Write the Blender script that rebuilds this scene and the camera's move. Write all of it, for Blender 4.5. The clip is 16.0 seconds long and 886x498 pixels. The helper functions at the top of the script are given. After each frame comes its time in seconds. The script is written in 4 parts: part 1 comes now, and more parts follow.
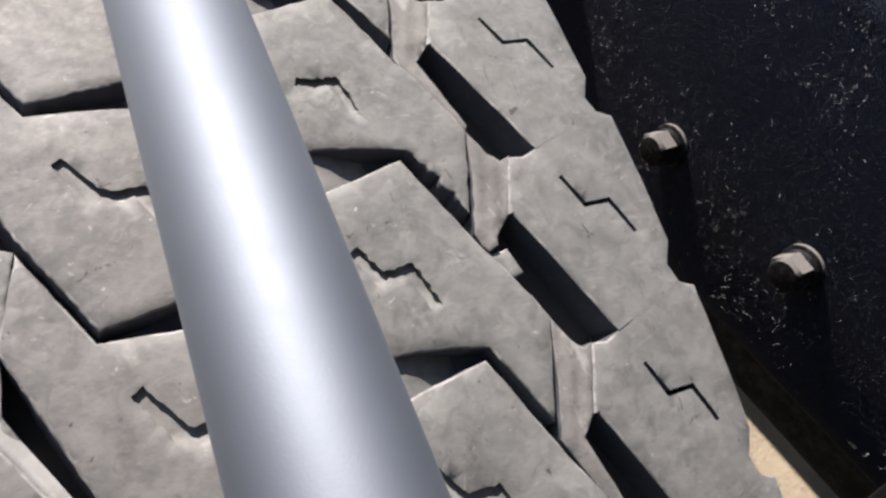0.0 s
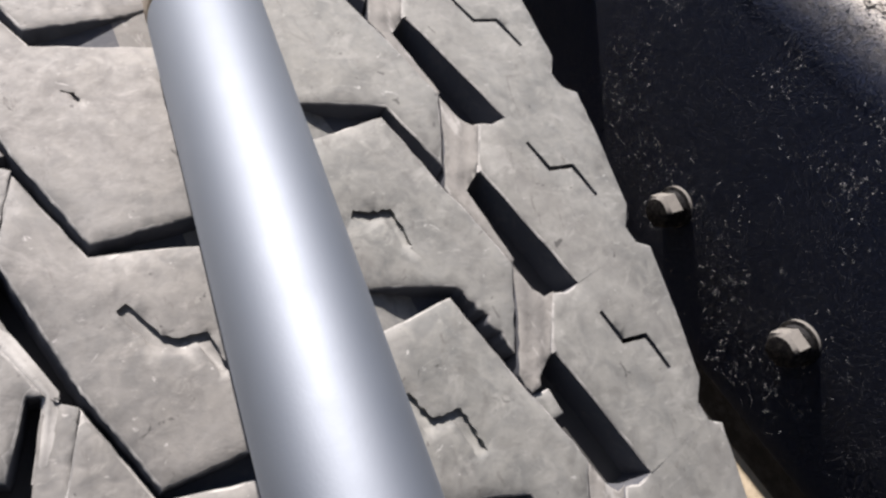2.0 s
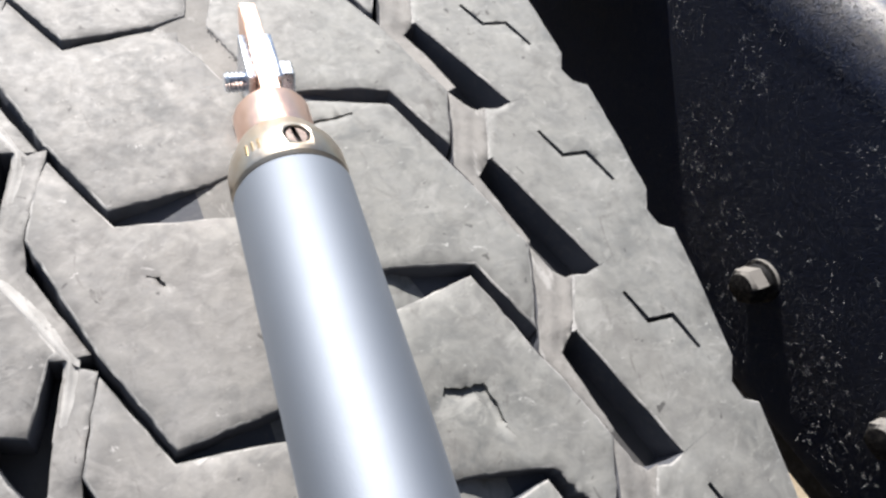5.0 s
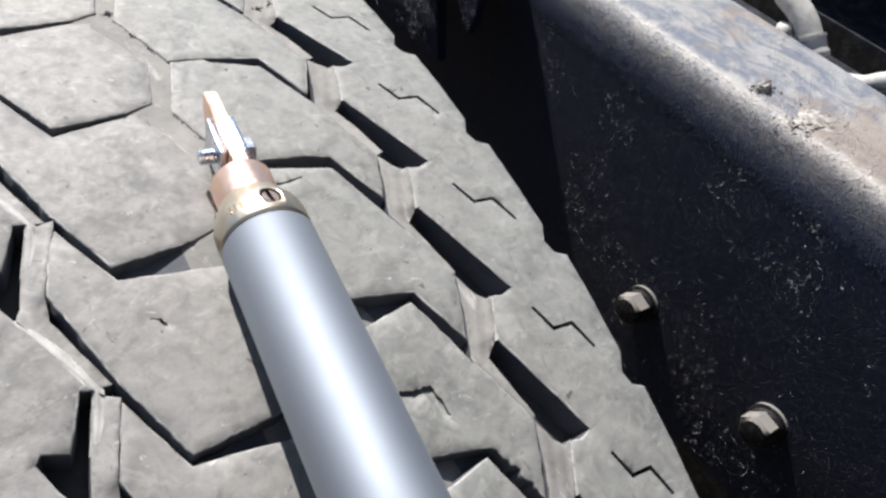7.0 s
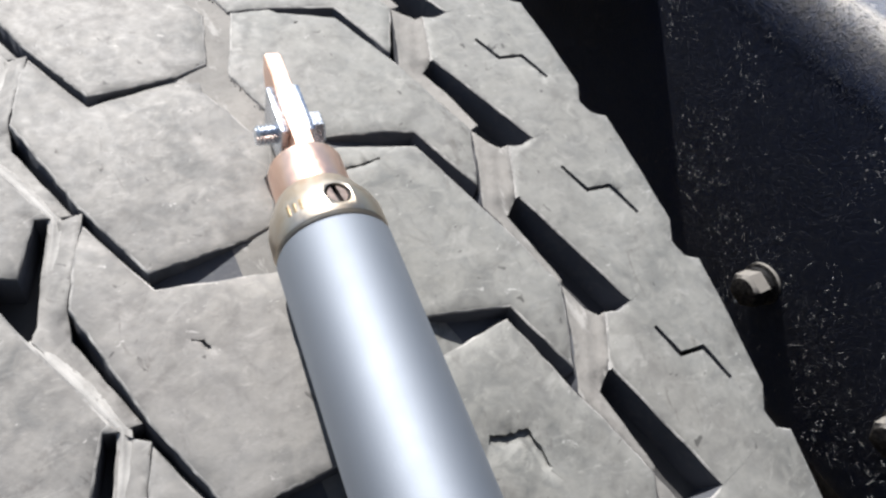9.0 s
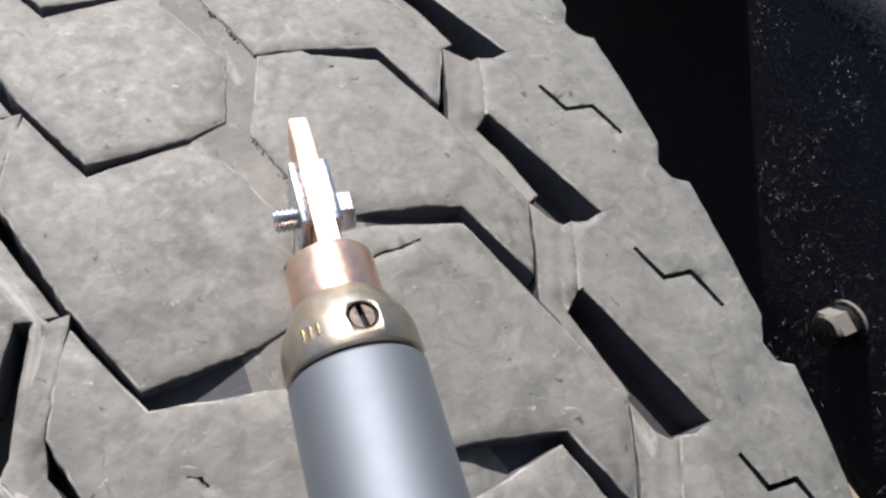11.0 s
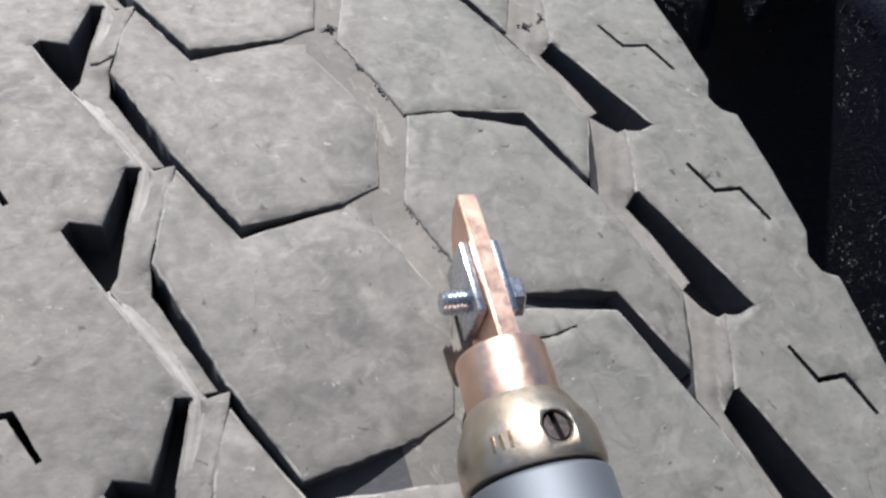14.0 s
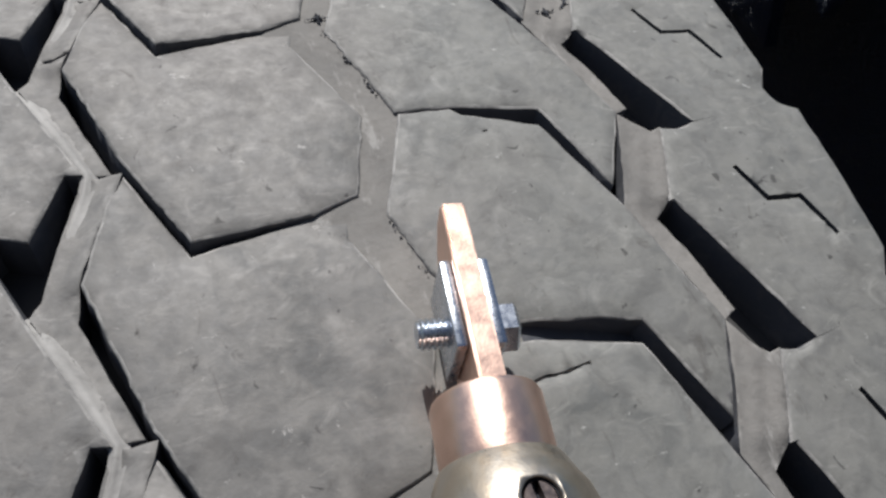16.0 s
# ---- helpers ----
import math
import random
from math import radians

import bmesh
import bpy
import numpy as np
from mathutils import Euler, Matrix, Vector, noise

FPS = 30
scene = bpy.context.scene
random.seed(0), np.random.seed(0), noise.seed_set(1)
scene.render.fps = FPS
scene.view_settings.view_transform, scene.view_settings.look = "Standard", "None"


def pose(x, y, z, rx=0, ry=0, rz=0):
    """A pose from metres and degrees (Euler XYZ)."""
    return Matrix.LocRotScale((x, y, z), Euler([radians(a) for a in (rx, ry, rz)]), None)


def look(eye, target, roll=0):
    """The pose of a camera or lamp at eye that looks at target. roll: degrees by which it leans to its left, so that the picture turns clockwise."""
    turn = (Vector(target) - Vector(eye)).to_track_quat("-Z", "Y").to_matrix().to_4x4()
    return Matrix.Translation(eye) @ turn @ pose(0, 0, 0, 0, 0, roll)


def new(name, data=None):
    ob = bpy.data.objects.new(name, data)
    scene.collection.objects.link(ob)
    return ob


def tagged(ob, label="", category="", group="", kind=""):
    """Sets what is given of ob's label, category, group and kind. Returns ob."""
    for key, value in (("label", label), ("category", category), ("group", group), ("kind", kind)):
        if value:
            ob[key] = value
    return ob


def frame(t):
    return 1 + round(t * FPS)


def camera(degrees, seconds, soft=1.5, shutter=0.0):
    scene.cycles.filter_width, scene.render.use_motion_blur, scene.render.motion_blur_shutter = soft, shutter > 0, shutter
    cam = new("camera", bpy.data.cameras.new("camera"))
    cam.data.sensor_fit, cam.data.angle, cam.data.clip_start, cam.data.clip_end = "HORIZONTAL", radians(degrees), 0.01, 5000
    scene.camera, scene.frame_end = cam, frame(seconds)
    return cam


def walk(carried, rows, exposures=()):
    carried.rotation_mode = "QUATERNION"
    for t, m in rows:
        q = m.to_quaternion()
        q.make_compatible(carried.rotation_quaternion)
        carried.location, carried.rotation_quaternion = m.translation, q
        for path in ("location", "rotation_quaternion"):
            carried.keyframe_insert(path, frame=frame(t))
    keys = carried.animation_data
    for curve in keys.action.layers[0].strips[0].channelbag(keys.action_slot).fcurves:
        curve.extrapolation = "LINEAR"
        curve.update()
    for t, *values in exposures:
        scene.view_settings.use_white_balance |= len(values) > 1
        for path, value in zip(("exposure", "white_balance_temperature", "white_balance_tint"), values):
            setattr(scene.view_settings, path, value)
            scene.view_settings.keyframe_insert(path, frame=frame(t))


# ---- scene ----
from mathutils import geometry

# ------------------------------------------------------------- camera
cam = camera(58.5, 16.0, soft=2.6)
# seconds, eye x y z, yaw, pitch, roll
ROWS = [
    (0.0, -0.01830, -0.26746, 1.10717, -41.782, -45.647, 14.720),
    (0.5, -0.01778, -0.25306, 1.11308, -40.443, -45.327, 14.669),
    (1.0, -0.02460, -0.25736, 1.11794, -45.744, -46.737, 18.151),
    (1.5, -0.02284, -0.25567, 1.11477, -44.563, -46.663, 16.680),
    (2.0, -0.02413, -0.24123, 1.12531, -44.712, -46.044, 20.274),
    (2.5, -0.02121, -0.22201, 1.13029, -43.064, -46.668, 20.646),
    (3.0, -0.00163, -0.20899, 1.11966, -36.496, -49.303, 16.065),
    (3.2, 0.00343, -0.20715, 1.11532, -35.470, -49.495, 16.130),
    (5.3, -0.03218, -0.21521, 1.14003, -40.198, -44.710, 14.722),
    (5.5, -0.04128, -0.22441, 1.14083, -42.248, -41.640, 12.812),
    (6.0, -0.04170, -0.22226, 1.14381, -43.298, -40.960, 12.042),
    (6.5, -0.04301, -0.22406, 1.14321, -43.366, -40.870, 12.923),
    (7.0, -0.04674, -0.23047, 1.15781, -47.090, -40.337, 17.170),
    (7.5, -0.04532, -0.22765, 1.15869, -47.525, -40.955, 18.102),
    (8.0, -0.03928, -0.22185, 1.15404, -45.724, -42.309, 17.239),
    (8.5, -0.03348, -0.21563, 1.14592, -43.398, -43.662, 15.808),
    (8.7, -0.03063, -0.20944, 1.14429, -42.317, -44.953, 15.429),
    (11.0, -0.00794, -0.17027, 1.14159, -35.803, -50.179, 13.392),
    (11.5, -0.02580, -0.17204, 1.13911, -36.350, -48.908, 14.284),
    (12.0, -0.03471, -0.17132, 1.15245, -37.447, -45.344, 16.067),
    (12.5, -0.03918, -0.17504, 1.15908, -42.187, -45.795, 19.833),
    (13.0, -0.03997, -0.17402, 1.15938, -41.879, -45.781, 19.396),
    (13.5, -0.03383, -0.17155, 1.14923, -40.148, -47.101, 18.140),
    (14.0, -0.02776, -0.14645, 1.14009, -35.393, -49.587, 17.394),
    (14.5, -0.02080, -0.14013, 1.13509, -31.674, -50.017, 15.449),
    (15.0, -0.01238, -0.13424, 1.13163, -28.871, -50.001, 13.660),
    (15.5, -0.00890, -0.13484, 1.12608, -26.284, -49.497, 10.816),
    (16.0, -0.00788, -0.13869, 1.12605, -27.142, -49.856, 11.050),
]


def aimed(x, y, z, yaw, pitch, roll):
    a, b = radians(yaw), radians(pitch)
    ahead = Vector((-math.sin(a) * math.cos(b), math.cos(a) * math.cos(b), math.sin(b)))
    eye = Vector((x, y, z))
    return look(eye, eye + ahead, roll)


# seconds, stops, kelvin, tint
EXPOSURES = [(0.0, 0.81, 6650, 14), (0.5, 0.69, 6650, 14), (1.5, 0.74, 6650, 14), (2.5, 1.03, 6650, 14), (3.0, 0.69, 6600, 13), (3.2, 0.69, 6600, 13),
             (5.3, 1.05, 6400, 10), (6.0, 0.93, 6400, 10), (7.5, 0.91, 6350, 9), (8.7, 0.91, 6350, 9), (11.0, 0.51, 6500, 11), (11.5, 0.53, 6450, 11), (12.0, 0.70, 6400, 11), (13.5, 0.70, 6300, 9),
             (14.0, 0.38, 6330, 10), (14.5, 0.41, 6300, 10), (15.5, 0.14, 6300, 10), (16.0, -0.06, 6300, 9)]
walk(cam, [(row[0], aimed(*row[1:])) for row in ROWS], EXPOSURES)

# ------------------------------------------------------------- sun and sky
SUN = Vector((-0.025, 0.634, 0.773)).normalized()
world = bpy.data.worlds.new("sky")
scene.world = world
world.use_nodes = True
wn = world.node_tree
sky = wn.nodes.new("ShaderNodeTexSky")
sky.sky_type = "NISHITA"
sky.sun_disc = False
sky.sun_elevation = math.asin(SUN.z)
sky.sun_rotation = math.atan2(SUN.x, SUN.y)
back = wn.nodes["Background"]
back.inputs["Strength"].default_value = 0.058
wn.links.new(sky.outputs["Color"], back.inputs["Color"])
sun_data = bpy.data.lights.new("sun", "SUN")
sun_data.energy = 5.0
sun_data.angle = radians(0.55)
sun_data.color = (1.0, 0.952, 0.897)
sun = new("sun", sun_data)
sun.matrix_world = look((0, 3, 4), Vector((0, 3, 4)) - SUN)


# ------------------------------------------------------------- materials
class Nodes:
    """A short way to write node materials."""

    def __init__(self, name):
        self.mat = bpy.data.materials.new(name)
        self.mat.use_nodes = True
        self.tree = self.mat.node_tree
        self.bsdf = self.tree.nodes["Principled BSDF"]
        geo = self.tree.nodes.new("ShaderNodeNewGeometry")
        self.place = geo.outputs["Position"]
        self.normal = geo.outputs["Normal"]

    def link(self, a, b):
        if isinstance(a, (int, float)):
            b.default_value = a
        elif isinstance(a, tuple):
            b.default_value = (*a, 1.0) if len(a) == 3 and b.type == "RGBA" else a
        else:
            self.tree.links.new(a, b)

    def noise(self, scale, detail=4.0, rough=0.6, stretch=None, warp=0.0):
        n = self.tree.nodes.new("ShaderNodeTexNoise")
        n.inputs["Scale"].default_value = scale
        n.inputs["Detail"].default_value = detail
        n.inputs["Roughness"].default_value = rough
        n.inputs["Distortion"].default_value = warp
        self.link(self.mapped(stretch), n.inputs["Vector"])
        return n.outputs["Fac"]

    def mapped(self, stretch):
        if stretch is None:
            return self.place
        m = self.tree.nodes.new("ShaderNodeMapping")
        m.inputs["Scale"].default_value = stretch
        self.link(self.place, m.inputs["Vector"])
        return m.outputs["Vector"]

    def cells(self, scale, feature="F1", stretch=None):
        n = self.tree.nodes.new("ShaderNodeTexVoronoi")
        n.feature = feature
        n.inputs["Scale"].default_value = scale
        self.link(self.mapped(stretch), n.inputs["Vector"])
        return n.outputs["Distance"]

    def ramp(self, value, a, b, lo=0.0, hi=1.0):
        n = self.tree.nodes.new("ShaderNodeMapRange")
        n.inputs["From Min"].default_value, n.inputs["From Max"].default_value = a, b
        n.inputs["To Min"].default_value, n.inputs["To Max"].default_value = lo, hi
        self.link(value, n.inputs["Value"])
        return n.outputs["Result"]

    def maths(self, op, a, b=0.0):
        n = self.tree.nodes.new("ShaderNodeMath")
        n.operation = op
        self.link(a, n.inputs[0])
        self.link(b, n.inputs[1])
        return n.outputs[0]

    def mix(self, fac, a, b):
        n = self.tree.nodes.new("ShaderNodeMix")
        n.data_type = "RGBA"
        self.link(fac, n.inputs["Factor"])
        self.link(a, n.inputs["A"])
        self.link(b, n.inputs["B"])
        return n.outputs["Result"]

    def tinted(self, color, tint):
        n = self.tree.nodes.new("ShaderNodeMix")
        n.data_type, n.blend_type = "RGBA", "MULTIPLY"
        n.inputs["Factor"].default_value = 1.0
        self.link(color, n.inputs["A"])
        self.link(tint, n.inputs["B"])
        return n.outputs["Result"]

    def axis(self, vector, which):
        n = self.tree.nodes.new("ShaderNodeSeparateXYZ")
        self.link(vector, n.inputs[0])
        return n.outputs[which]

    def bump(self, height, strength, distance, before=None):
        n = self.tree.nodes.new("ShaderNodeBump")
        n.inputs["Strength"].default_value = strength
        n.inputs["Distance"].default_value = distance
        self.link(height, n.inputs["Height"])
        if before is not None:
            self.link(before, n.inputs["Normal"])
        return n.outputs["Normal"]

    def done(self, color, rough, metal=0.0, normal=None, specular=0.5):
        self.link(color, self.bsdf.inputs["Base Color"])
        self.link(rough, self.bsdf.inputs["Roughness"])
        self.link(metal, self.bsdf.inputs["Metallic"])
        self.link(specular, self.bsdf.inputs["Specular IOR Level"])
        if normal is not None:
            self.link(normal, self.bsdf.inputs["Normal"])
        return self.mat


def rubber_tread():
    """Worn rubber under a film of pale dust, scuffed and stained."""
    n = Nodes("dusty rubber")
    wide = n.ramp(n.noise(16, 4, 0.55, warp=0.5), 0.34, 0.66)
    blotch = n.ramp(n.noise(55, 4, 0.58, warp=0.9), 0.36, 0.64)
    fine = n.ramp(n.noise(420, 5, 0.7), 0.32, 0.70)
    scuff = n.ramp(n.noise(120, 6, 0.72, (1.0, 2.2, 2.2), 1.4), 0.58, 0.70)
    stain = n.ramp(n.noise(95, 5, 0.7, (1.6, 0.8, 0.8), 1.8), 0.61, 0.72)
    chip = n.ramp(n.noise(300, 3, 0.6, warp=0.8), 0.67, 0.73)
    fleck = n.ramp(n.noise(240, 4, 0.7, (1.0, 1.5, 1.5), 0.5), 0.66, 0.72)
    base = n.mix(wide, (0.118, 0.119, 0.118), (0.165, 0.164, 0.161))
    tan = n.ramp(n.noise(13, 3, 0.55, warp=0.8), 0.42, 0.60)
    smudge = n.ramp(n.noise(120, 4, 0.6, warp=1.2), 0.55, 0.70)
    mottle = n.ramp(n.noise(230, 3, 0.55, warp=0.8), 0.36, 0.64)
    pale = n.ramp(n.noise(95, 4, 0.62, (1.0, 1.3, 1.3), 1.0), 0.58, 0.70)
    base = n.mix(n.maths("MULTIPLY", tan, 0.55), base, (0.205, 0.188, 0.177))
    base = n.mix(n.maths("MULTIPLY", blotch, 0.70), base, (0.258, 0.251, 0.243))
    base = n.mix(n.maths("MULTIPLY", mottle, 0.52), base, (0.30, 0.288, 0.27))
    base = n.mix(n.maths("MULTIPLY", smudge, 0.45), base, (0.105, 0.100, 0.096))
    base = n.mix(n.maths("MULTIPLY", pale, 0.50), base, (0.37, 0.355, 0.34))
    base = n.mix(n.maths("MULTIPLY", fine, 0.22), base, (0.120, 0.116, 0.110))
    base = n.mix(n.maths("MULTIPLY", scuff, 0.42), base, (0.39, 0.375, 0.355))
    base = n.mix(n.maths("MULTIPLY", stain, 0.55), base, (0.080, 0.070, 0.064))
    base = n.mix(n.maths("MULTIPLY", chip, 0.75), base, (0.050, 0.047, 0.046))
    base = n.mix(n.maths("MULTIPLY", fleck, 0.7), base, (0.48, 0.465, 0.45))
    cool = n.maths("MULTIPLY", n.ramp(n.maths("ADD", n.axis(n.place, 0), n.ramp(n.noise(20, 3, 0.6), 0.3, 0.7, -0.012, 0.012)), 0.012, 0.040), 0.45)
    base = n.mix(cool, base, n.tinted(base, (0.93, 1.0, 0.985)))
    bump = n.bump(n.noise(1500, 3, 0.6), 0.10, 0.0003)
    bump = n.bump(n.noise(210, 5, 0.62), 0.17, 0.0012, bump)
    bump = n.bump(n.noise(85, 3, 0.5, warp=0.6), 0.10, 0.0022, bump)
    return n.done(base, n.ramp(fine, 0, 1, 0.55, 0.75), 0.0, bump, 0.4)


def rubbed_edge():
    """The rounded edges of the blocks, rubbed pale in places."""
    n = Nodes("rubbed rubber edge")
    base = n.mix(n.ramp(n.noise(140, 5, 0.7, warp=0.6), 0.42, 0.62), (0.185, 0.182, 0.178), (0.40, 0.39, 0.375))
    return n.done(base, 0.7, 0.0, n.bump(n.noise(600, 4, 0.6), 0.25, 0.0006), 0.3)


def rubber_groove():
    """Rubber down in the grooves, with packed tan dirt."""
    n = Nodes("dirty groove rubber")
    dirt = n.ramp(n.noise(60, 5, 0.6, warp=0.8), 0.32, 0.66)
    fine = n.noise(520, 4, 0.7)
    base = n.mix(dirt, (0.195, 0.190, 0.182), (0.28, 0.268, 0.252))
    base = n.mix(n.ramp(fine, 0.50, 0.72, 0.0, 0.4), base, (0.15, 0.140, 0.130))
    base = n.mix(n.ramp(n.noise(260, 4, 0.7, (1.0, 0.35, 0.35)), 0.58, 0.68, 0.0, 0.7), base, (0.40, 0.39, 0.375))
    bump = n.bump(n.noise(420, 5, 0.7), 0.3, 0.0008)
    return n.done(base, 0.9, 0.0, bump, 0.25)


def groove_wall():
    """Upright block sides: black rubber with a little dust, groove shade in the colour."""
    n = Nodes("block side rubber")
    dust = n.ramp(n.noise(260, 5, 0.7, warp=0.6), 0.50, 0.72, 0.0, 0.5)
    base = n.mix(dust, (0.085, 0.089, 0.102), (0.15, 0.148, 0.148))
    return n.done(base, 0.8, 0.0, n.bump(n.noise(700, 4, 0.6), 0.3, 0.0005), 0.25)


def sidewall_rubber():
    n = Nodes("sidewall rubber")
    base = n.mix(n.ramp(n.noise(30, 5), 0.35, 0.7), (0.050, 0.050, 0.055), (0.085, 0.082, 0.078))
    return n.done(base, 0.8, 0.0, n.bump(n.noise(300, 4), 0.3, 0.001), 0.3)


def rail_paint():
    """Oily black paint on the web with stuck grit; the top is rubbed, dusty and rusted through in places. Sky sheen and
    the bend's highlight are put into the colour.
    """
    n = Nodes("gritty black rail paint")
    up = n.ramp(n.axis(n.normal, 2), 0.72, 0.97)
    lumps = n.noise(330, 6, 0.74, warp=0.5)
    grit = n.cells(420)
    patchy = n.ramp(n.noise(34, 4, 0.6, warp=0.8), 0.44, 0.60)
    specks = n.maths("MULTIPLY", n.ramp(grit, 0.14, 0.22, 1.0, 0.0), n.ramp(n.noise(190, 5, 0.8), 0.54, 0.62))
    specks = n.maths("MULTIPLY", specks, n.ramp(patchy, 0.0, 1.0, 0.10, 1.0))
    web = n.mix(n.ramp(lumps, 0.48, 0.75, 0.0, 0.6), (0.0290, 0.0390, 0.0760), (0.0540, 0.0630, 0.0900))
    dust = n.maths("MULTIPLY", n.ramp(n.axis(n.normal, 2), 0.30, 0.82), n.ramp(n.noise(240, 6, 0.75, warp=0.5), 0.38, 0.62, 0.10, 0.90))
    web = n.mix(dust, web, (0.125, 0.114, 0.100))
    web = n.mix(specks, web, (0.36, 0.36, 0.36))
    rubbed = n.ramp(n.noise(46, 8, 0.72, (1.0, 0.75, 1.0), 0.9), 0.45, 0.56)
    chalk = n.ramp(n.noise(110, 8, 0.78, (1.0, 0.8, 1.0), 0.8), 0.48, 0.60)
    # sky sheen on the glossy top put into the bluish tone
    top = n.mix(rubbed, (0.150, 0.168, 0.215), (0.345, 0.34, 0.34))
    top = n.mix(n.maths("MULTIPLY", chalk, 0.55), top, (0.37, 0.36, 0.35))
    spread = n.tree.nodes.new("ShaderNodeVectorMath")
    spread.operation = "DISTANCE"
    n.link(n.place, spread.inputs[0])
    spread.inputs[1].default_value = (0.300, -0.126, 1.010)
    near = n.ramp(n.maths("ADD", spread.outputs["Value"], n.ramp(n.noise(60, 5, 0.7), 0.3, 0.7, -0.022, 0.022)), 0.016, 0.040, 1.0, 0.0)
    rust = n.maths("MAXIMUM", near, n.ramp(n.noise(26, 5, 0.7, warp=1.0), 0.55, 0.64))
    top = n.mix(n.maths("MULTIPLY", rust, 0.62), top, (0.29, 0.215, 0.155))
    # pale streak along the bend: the sunlit highlight painted as colour
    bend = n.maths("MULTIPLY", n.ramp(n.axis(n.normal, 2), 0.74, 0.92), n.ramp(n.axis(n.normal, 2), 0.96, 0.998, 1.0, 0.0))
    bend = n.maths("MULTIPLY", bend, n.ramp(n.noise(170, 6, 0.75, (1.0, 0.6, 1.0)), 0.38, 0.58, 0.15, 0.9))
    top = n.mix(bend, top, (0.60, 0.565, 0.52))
    top = n.mix(n.ramp(n.noise(420, 5, 0.75, warp=0.6), 0.58, 0.68, 0.0, 0.45), top, (0.095, 0.095, 0.105))
    top = n.mix(n.ramp(n.noise(300, 5, 0.75, (1.0, 1.4, 1.0), 0.8), 0.60, 0.67, 0.0, 0.8), top, (0.52, 0.51, 0.50))
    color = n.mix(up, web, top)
    rough = n.mix(up, (0.52, 0.52, 0.52), (0.36, 0.36, 0.36))
    height = n.maths("ADD", lumps, n.maths("MULTIPLY", n.ramp(grit, 0.0, 0.4, 1.0, 0.0), 0.5))
    height = n.maths("ADD", height, n.maths("MULTIPLY", n.noise(1100, 4, 0.7), 0.35))
    height = n.maths("MULTIPLY", height, n.ramp(n.axis(n.normal, 2), 0.05, 0.97, 3.2, 0.5))
    fine = n.maths("MULTIPLY", n.noise(1250, 3, 0.62, warp=0.4), n.ramp(n.axis(n.normal, 2), 0.10, 0.85, 1.0, 0.20))
    bump = n.bump(fine, 1.0, 0.0034, n.bump(height, 0.9, 0.0022))
    gloss = n.ramp(n.axis(n.normal, 2), 0.40, 0.90, 0.04, 0.6)
    return n.done(color, rough, 0.0, bump, gloss)


def plain_black(name, color=(0.012, 0.012, 0.013), rough=0.6):
    n = Nodes(name)
    base = n.mix(n.ramp(n.noise(60, 5, 0.7), 0.45, 0.72), color, tuple(3.2 * c for c in color))
    return n.done(base, rough, 0.0, n.bump(n.noise(260, 5, 0.7), 0.6, 0.002), 0.2)


def dusty_steel(name, color=(0.34, 0.32, 0.29)):
    n = Nodes(name)
    base = n.mix(n.ramp(n.noise(240, 5, 0.7), 0.4, 0.65), color, (0.14, 0.12, 0.105))
    return n.done(base, 0.75, 0.15, n.bump(n.noise(700, 4, 0.7), 0.5, 0.0006), 0.4)


def pale_rubber(name, color):
    """Smooth rubber rubbed pale with dust."""
    n = Nodes(name)
    base = n.mix(n.ramp(n.noise(110, 5, 0.65, warp=0.5), 0.40, 0.70), color, tuple(0.62 * c for c in color))
    base = n.mix(n.ramp(n.noise(500, 4, 0.7), 0.60, 0.72, 0.0, 0.6), base, tuple(0.35 * c for c in color))
    return n.done(base, 0.7, 0.0, n.bump(n.noise(420, 4, 0.6), 0.25, 0.0006), 0.3)


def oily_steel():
    """Dark oily steel; upturned faces painted pale for the sun on their dust."""
    n = Nodes("oily steel pale on top")
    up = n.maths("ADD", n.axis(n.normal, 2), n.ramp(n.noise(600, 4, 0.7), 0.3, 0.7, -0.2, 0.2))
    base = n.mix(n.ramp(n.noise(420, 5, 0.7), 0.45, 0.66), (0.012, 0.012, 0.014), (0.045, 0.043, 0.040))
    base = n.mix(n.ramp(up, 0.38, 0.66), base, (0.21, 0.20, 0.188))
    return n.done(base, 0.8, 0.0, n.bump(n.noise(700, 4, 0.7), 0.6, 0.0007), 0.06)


def metal(name, color, tint, rough, scale=300.0, stretch=None, wear=0.5, vary=0.22):
    n = Nodes(name)
    stain = n.ramp(n.noise(scale, 5, 0.65, stretch, 0.6), 0.38, 0.70)
    base = n.mix(n.maths("MULTIPLY", stain, wear), color, tint)
    fine = n.noise(2600, 2, 0.5, stretch)
    r = n.ramp(n.noise(scale * 2.3, 4), 0.3, 0.7, rough * (1 - vary), rough * (1 + vary))
    return n.done(base, r, 1.0, n.bump(fine, 0.08, 0.0002), 0.5)


def sand():
    n = Nodes("pale sandy ground")
    base = n.mix(n.ramp(n.noise(6, 6, 0.7), 0.35, 0.68), (0.30, 0.245, 0.175), (0.40, 0.335, 0.25))
    base = n.mix(n.ramp(n.noise(55, 5, 0.75), 0.60, 0.70, 0, 0.8), base, (0.12, 0.10, 0.08))
    return n.done(base, 0.95, 0.0, n.bump(n.noise(60, 6, 0.75), 0.7, 0.01), 0.2)


